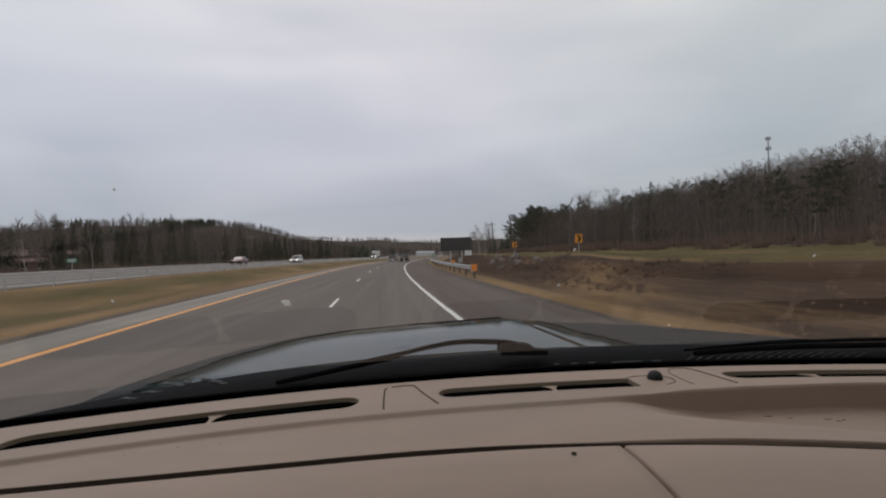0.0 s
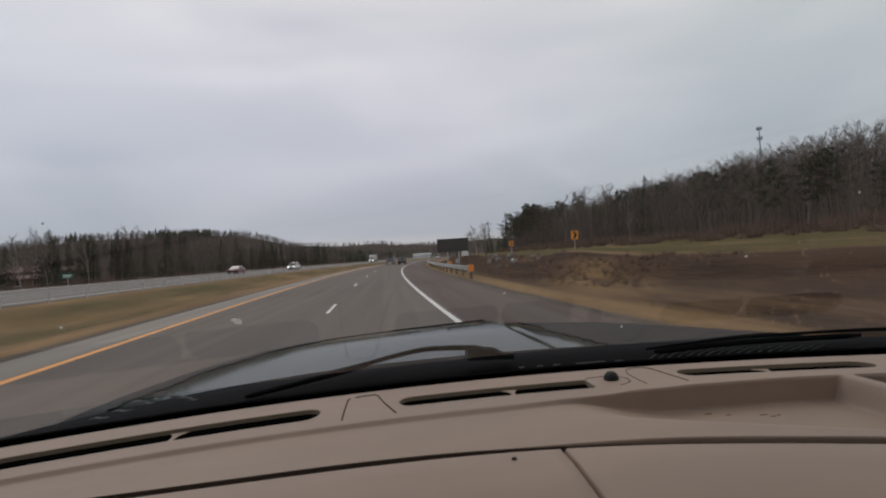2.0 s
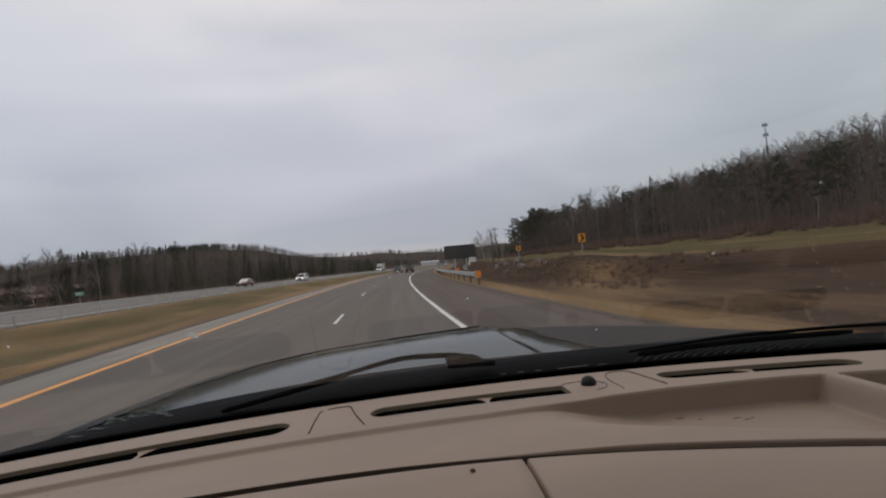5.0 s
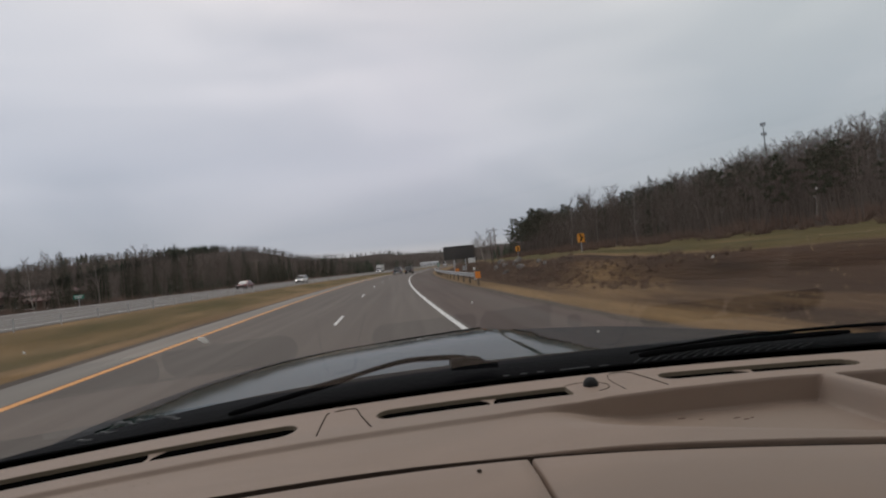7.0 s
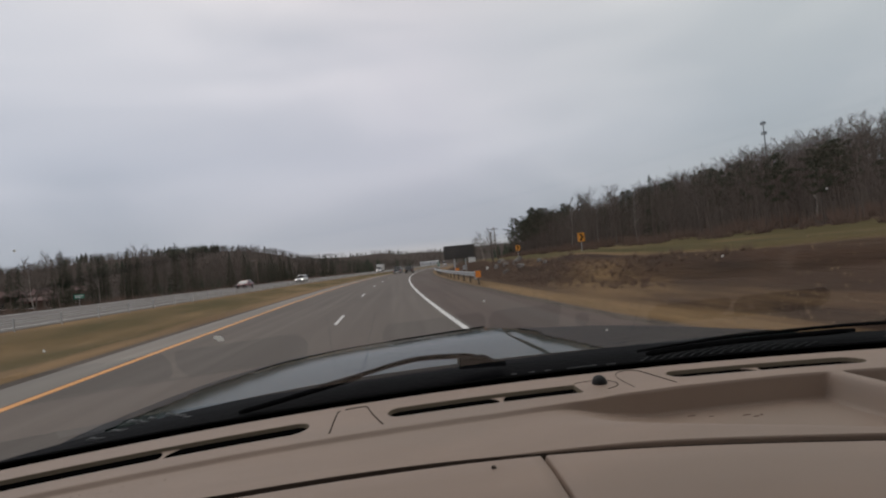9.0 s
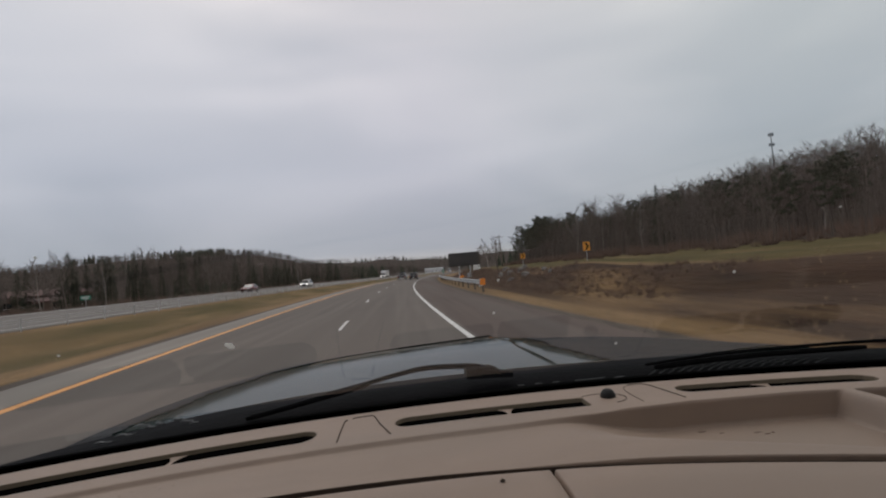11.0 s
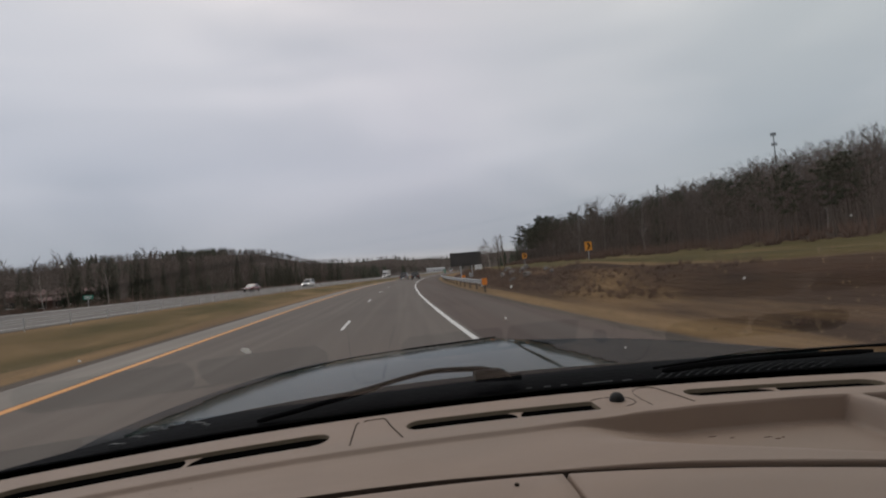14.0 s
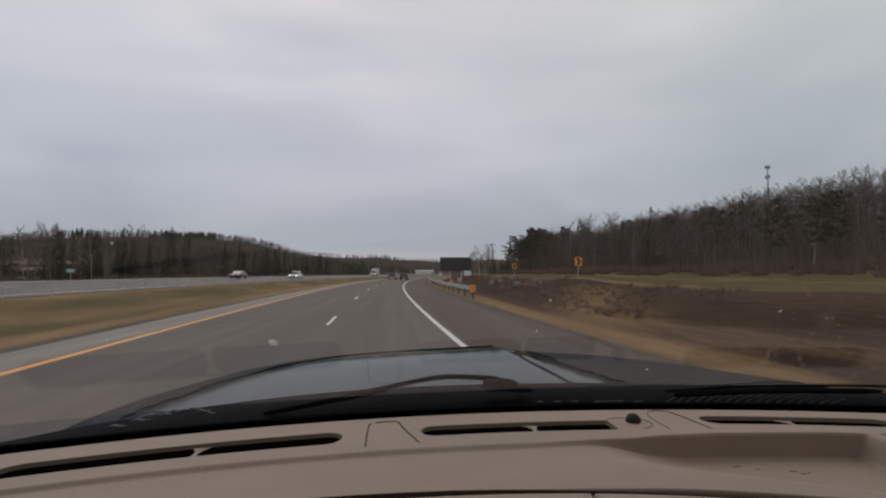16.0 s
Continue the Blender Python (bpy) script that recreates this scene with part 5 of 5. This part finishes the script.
strew("weeds", WEED, 700, 9.4, 12.8, 10, 120, 0.25, 0.6, WEEDS, "brown dead weeds on the bank", "weeds", 33, 1.2, patchy_edge)
strew("brush", WEED, 2400, 9.6, 13.2, 8, 130, 0.35, 0.8, RED_TWIGS, "low russet brush on the bank beside the shoulder", "brush", 37, 1.2, patchy_edge)
strew("weeds", WEED, 180, 9.6, 13.6, 10, 120, 0.35, 0.7, STRAW, "tall straw stalks on the bank", "weeds", 34, 1.2, patchy_edge)
strew("dry_grass", BLADES, 2600, 5.8, 14.6, 3, 100, 0.25, 0.6, STRAW, "short dry straw-coloured grass on the verge", "grass", 35, 1.5)
strew("dry_grass", BLADES, 2200, -20.8, -8.6, 4, 110, 0.25, 0.55, STRAW, "short dry straw-coloured grass in the median", "grass", 36, 1.7)


# ---- guard rail on the outer shoulder ----
def guard_rail():
    u, y0, y1 = 6.45, 33.0, 108.0
    ob = thing("guardrail", on_road(u, y0, -0.1), "long galvanised steel guard rail on posts beside the shoulder", "guard rail")
    ox, oy = u + centre(y0), y0
    section = ((-0.02, 0.43), (0.055, 0.46), (0.055, 0.52), (-0.02, 0.56), (-0.02, 0.61), (0.055, 0.65), (0.055, 0.71), (-0.02, 0.74))
    rows = []
    for k in range(41):
        y = y0 + (y1 - y0) * k / 40
        rows.append([(u + centre(y) - ox - d, y - oy, z + 0.10) for d, z in section])
    sh = Shape().grid(rows)
    sh.grid([[(x + 0.006, y, z) for x, y, z in r][::-1] for r in rows])
    part("rail", sh, GALV, ob, "galvanised corrugated steel beam")
    for k in range(20):
        y = y0 + 1.0 + k * 3.81
        x = u + centre(y) - ox
        post = part("post", Shape().box(x + 0.17, x + 0.32, y - oy - 0.08, y - oy + 0.08, -0.5, 0.86, 0.01), POST_WOOD, ob, "weathered wooden post")
        part("spacer_block", Shape().box(x + 0.015, x + 0.17, y - oy - 0.07, y - oy + 0.07, 0.52, 0.85, 0.008), POST_WOOD, post)
    part("end_terminal", Shape().rings([[(-0.20, -0.03, 0.40), (0.12, -0.03, 0.40), (0.12, -0.03, 0.95), (-0.20, -0.03, 0.95)],
                                        [(-0.12, -0.50, 0.45), (0.08, -0.50, 0.45), (0.08, -0.50, 0.90), (-0.12, -0.50, 0.90)]][::-1]), GALV, ob, "steel end terminal")
    part("end_marker", Shape().box(-0.20, 0.18, -0.54, -0.515, 0.50, 0.96, 0.004), SIGN_ORANGE, ob, "square orange reflective end marker")
    part("end_post", Shape().box(-0.04, 0.06, -0.5, -0.4, -0.5, 0.5), POST_WOOD, ob)


guard_rail()


# ---- dark message board ----
def message_board():
    u, y = 10.2, 76.0
    z = ground_z(u, y)
    ob = thing("message_board", on_road(u, y, z), "large blank black electronic message board on steel posts", "message sign", turn=-4)
    panel = part("panel", Shape().box(-2.45, 2.45, -0.16, 0.16, 2.25, 4.25, 0.03), BOARD, ob, "blank dark matrix panel")
    for a, b, c, d in ((-2.5, 2.5, 4.24, 4.31), (-2.5, 2.5, 2.19, 2.26), (-2.51, -2.44, 2.19, 4.31), (2.44, 2.51, 2.19, 4.31)):
        part("frame_bar", Shape().box(a, b, -0.19, -0.10, c, d, 0.008), BLACK, panel, "thin dark frame")
    for k in range(1, 8):
        part("panel_joint", Shape().box(-2.45 + 0.6125 * k - 0.008, -2.45 + 0.6125 * k + 0.008, -0.168, -0.155, 2.28, 4.22), BLACK, panel)
    for x in (-0.9, 0.9):
        part("post", Shape().box(x - 0.08, x + 0.08, -0.08, 0.08, -0.4, 2.26, 0.012), GALV, ob, "grey steel post")
    part("base_box", Shape().box(0.35, 0.75, -0.22, 0.10, 0.3, 1.0, 0.02), GALV, ob, "grey control box")


message_board()


def cabinet():
    u, y = 13.4, 88.0
    ob = thing("utility_cabinet", on_road(u, y, ground_z(u, y)), "pale grey roadside utility cabinet on a concrete pad", "cabinet")
    part("pad", Shape().box(-0.75, 0.75, -0.55, 0.55, -0.3, 0.10, 0.02), CONCRETE, ob, "concrete pad")
    body = part("body", Shape().box(-0.6, 0.6, -0.4, 0.4, 0.10, 1.35, 0.03), SIGN_WHITE, ob, "pale grey steel body")
    part("lid", Shape().box(-0.65, 0.65, -0.45, 0.45, 1.35, 1.42, 0.02), SIGN_WHITE, ob)
    part("door", Shape().box(-0.52, 0.52, -0.418, -0.40, 0.2, 1.27, 0.004), SIGN_WHITE, body)
    part("handle", Shape().box(0.38, 0.42, -0.45, -0.418, 0.65, 0.85, 0.004), BLACK, body)


cabinet()


# ---- signs ----
def chevron_sign(u, y, s=1.0, arrow=True):
    ob = thing("chevron_sign", on_road(u, y, ground_z(u, y)), "amber curve sign with a black chevron beside the side road", "road sign", "chevron signs along the side road", turn=8)
    plate = part("plate", Shape().box(-0.46 * s, 0.46 * s, -0.012, 0.012, 1.45, 1.45 + 1.05 * s, 0.004), SIGN_YELLOW, ob, "amber plate")
    h = 1.05 * s
    for k in (-1, 1):
        pts = [(-0.26 * s, 1.45 + h / 2 + k * h * 0.40), (0.02 * s, 1.45 + h / 2 + k * h * 0.40), (0.32 * s, 1.45 + h / 2), (0.04 * s, 1.45 + h / 2)]
        front, back = [(a, -0.020, b) for a, b in pts], [(a, -0.0125, b) for a, b in pts]
        part("chevron_bar", Shape().rings([back, front] if k > 0 else [front, back], True), BLACK, plate, "black chevron stroke")
    part("post", Shape().box(-0.035, 0.035, 0.013, 0.083, -0.4, 1.45 + h, 0.006), GALV, ob, "grey steel post")


chevron_sign(24.0, 58, 1.05)
chevron_sign(24.2, 98, 1.05)


def small_sign(name, u, y, z0, w, h, mat, label, bars=()):
    ob = thing(name, on_road(u, y, ground_z(u, y)), label, "road sign")
    plate = part("plate", Shape().box(-w / 2, w / 2, -0.01, 0.01, z0, z0 + h, 0.003), mat, ob)
    for a, b, c, d in bars:
        part("bar", Shape().box(a, b, -0.016, -0.0105, c, d), SIGN_WHITE, plate, "plain white bar")
    part("post", Shape().box(-0.03, 0.03, 0.011, 0.07, -0.4, z0 + h * 0.9, 0.005), GALV, ob, "grey steel post")


small_sign("mile_marker", 7.2, 122, 1.1, 0.45, 1.0, SIGN_GREEN, "narrow green marker sign with white bars on the verge", ((-0.1, 0.1, 1.75, 1.95), (-0.1, 0.1, 1.40, 1.60)))
small_sign("orange_sign", 8.4, 62, 0.75, 0.5, 0.4, SIGN_ORANGE, "small orange work sign on the bank")
small_sign("green_sign", -41.0, 66, 1.3, 1.3, 0.55, SIGN_GREEN, "green guide sign beyond the opposite carriageway", ((-0.5, 0.5, 1.62, 1.72), (-0.45, 0.35, 1.43, 1.53)))


# ---- median cable barrier ----
def cable_barrier():
    u, y0 = -21.6, 10.0
    ob = thing("cable_barrier", on_road(u, y0), "thin cable barrier on slim posts along the opposite carriageway", "barrier")
    ox = u + centre(y0)
    top = Shape().tube([(0, 0, -0.4), (0, 0, 0.82)], 0.032, 6).mesh("post", GALV)
    for k in range(58):
        y = y0 + 4.0 * k
        p = new("post", top)
        p.parent = ob
        p.location = (u + centre(y) - ox, y - y0, 0)
        if not k:
            tagged(p, "slim galvanised post")
    for z in (0.5, 0.62, 0.75):
        part("cable", Shape().tube([(u + centre(y0 + 6.0 * k) - ox - 0.04, 6.0 * k, z) for k in range(39)], 0.012, 5), GALV, ob, "taut steel cable")


cable_barrier()


# ---- poles and tower ----
def utility_pole(u, y, h, lean=0.0):
    ob = thing("utility_pole", on_road(u, y, ground_z(u, y)), "weathered wooden utility pole with a crossarm", "utility pole", "utility poles")
    tip = math.tan(radians(lean)) * h
    part("shaft", Shape().tube([(0, 0, -0.6), (tip * 0.5, 0, h * 0.5), (tip, 0, h)], [0.17, 0.14, 0.10], 10), POST_WOOD, ob, "tapered wooden shaft", True)
    arm = part("crossarm", Shape().box(tip - 1.1, tip + 1.1, -0.16, -0.06, h - 0.75, h - 0.62, 0.01), POST_WOOD, ob)
    for k in (-1.0, -0.45, 0.45, 1.0):
        part("insulator", dome((tip + k, -0.11, h - 0.62), 0.05, 0.12, 8), SIGN_WHITE, arm)


utility_pole(17.0 + 6.5, 128, 9.0, -3)
utility_pole(24.5, 172, 9.0, 1)
utility_pole(-44.5, 138, 8.0)
utility_pole(-45.0, 190, 8.0)


def tower():
    x, y, h = 101.0, 120.0, 18.5
    z = ground_z(x - centre(y), y)
    ob = thing("cell_tower", (x, y, z), "slim grey steel phone mast with antenna panels above the trees", "mast")
    part("mast", Shape().tube([(0, 0, -0.5), (0, 0, h * 0.5), (0, 0, h)], [0.24, 0.18, 0.11], 10), MAST, ob, "tapered grey steel mast", True)
    for zz in (h - 0.5, h - 3.2):
        ring = part("platform", Shape().tube([(0.5 * math.cos(a), 0.5 * math.sin(a), zz) for a in (6.283 * k / 12 for k in range(13))], 0.05, 6), MAST, ob, "antenna ring")
        for k in range(3):
            a0 = 2.1 * k
            part("strut", Shape().tube([(0, 0, zz), (0.5 * math.cos(a0), 0.5 * math.sin(a0), zz)], 0.04, 5), MAST, ring)
        for k in range(6):
            a0 = 6.283 * k / 6
            px, py = 0.55 * math.cos(a0), 0.55 * math.sin(a0)
            part("antenna", Shape().box(px - 0.09, px + 0.09, py - 0.07, py + 0.07, zz - 0.45, zz + 0.45, 0.02), MAST, ring, "grey antenna panel")


tower()


# ---- rocks on the bank ----
def boulder(u, y, r, seed):
    bm = bmesh.new()
    bmesh.ops.create_icosphere(bm, subdivisions=3, radius=r)
    for v in bm.verts:
        n = noise.noise(v.co / r * 0.9 + Vector((seed * 3.1, 0, 0))) * 0.45 + noise.noise(v.co / r * 2.6 + Vector((seed, 5, 0))) * 0.16
        v.co *= 1 + n
        v.co.z *= 0.72
        v.co.x *= 1.25
    me = bpy.data.meshes.new("boulder")
    bm.to_mesh(me)
    bm.free()
    me.materials.append(ROCK)
    ob = new("boulder", me)
    ob.location = on_road(u, y, ground_z(u, y) + r * 0.12)
    ob.rotation_euler = (0.2 * seed, 0.3, seed * 1.3)
    tagged(ob, "grey angular boulder on the grassy bank", "rock", "boulders on the bank")


for k, (u, y, r) in enumerate(((12.0, 42, 0.8), (11.3, 45, 0.55), (12.8, 46, 0.9), (12.2, 49, 0.6), (12.9, 39, 0.45), (11.8, 52, 0.7), (13.0, 55, 0.8), (12.4, 36, 0.4))):
    boulder(u, y, r * 0.5, k + 1)


# ---- buildings ----
def building(name, at, turn, w, d, h, rise, wall, roof, label, windows=6):
    ob = thing(name, at, label, "building", turn=turn)
    shell = part("wall", Shape().box(-w / 2, w / 2, -d / 2, d / 2, -1.0, h), wall, ob)
    e = 0.5
    part("roof", Shape().rings([[(-w / 2 - e, -d / 2 - e, h), (-w / 2 - e, 0, h + rise), (-w / 2 - e, d / 2 + e, h), (-w / 2 - e, d / 2 + e, h - 0.25), (-w / 2 - e, -d / 2 - e, h - 0.25)],
                                [(w / 2 + e, -d / 2 - e, h), (w / 2 + e, 0, h + rise), (w / 2 + e, d / 2 + e, h), (w / 2 + e, d / 2 + e, h - 0.25), (w / 2 + e, -d / 2 - e, h - 0.25)]]), roof, ob)
    for k in range(windows):
        x = -w / 2 + w * (k + 0.5) / windows
        win = part("window", Shape().box(x - 0.8, x + 0.8, -d / 2 - 0.05, -d / 2 + 0.1, 1.0, 2.2), CAR_GLASS, ob, "dark window")
        part("frame", Shape().box(x - 0.9, x + 0.9, -d / 2 - 0.04, -d / 2 + 0.05, 0.9, 1.0), SIGN_WHITE, win)
    part("door", Shape().box(-0.6 + w * 0.22, 0.6 + w * 0.22, -d / 2 - 0.04, -d / 2 + 0.1, 0, 2.1), SIGN_WHITE, ob, "white door")


building("warehouse", (-62, 540, ground_z(-62 - centre(540), 540)), -4, 30, 16, 5, 0.9, WHITE_WALL, GREY_ROOF, "long white warehouse with a pale metal roof, far off", 8)
building("warehouse", (34, 590, ground_z(34 - centre(590), 590)), -4, 22, 14, 4.5, 0.8, WHITE_WALL, GREY_ROOF, "white warehouse with a pale metal roof, far off", 6)
building("roadhouse", (-84, 112, ground_z(-84 - centre(112), 112)), 38, 22, 11, 3.4, 1.3, BROWN_WALL, RED_ROOF, "long low brown building with a dull red roof", 7)
building("shed", (-69, 97, ground_z(-69 - centre(97), 97)), 38, 6, 5, 2.3, 0.7, BROWN_WALL, RED_ROOF, "small brown shed beside the long brown building", 2)
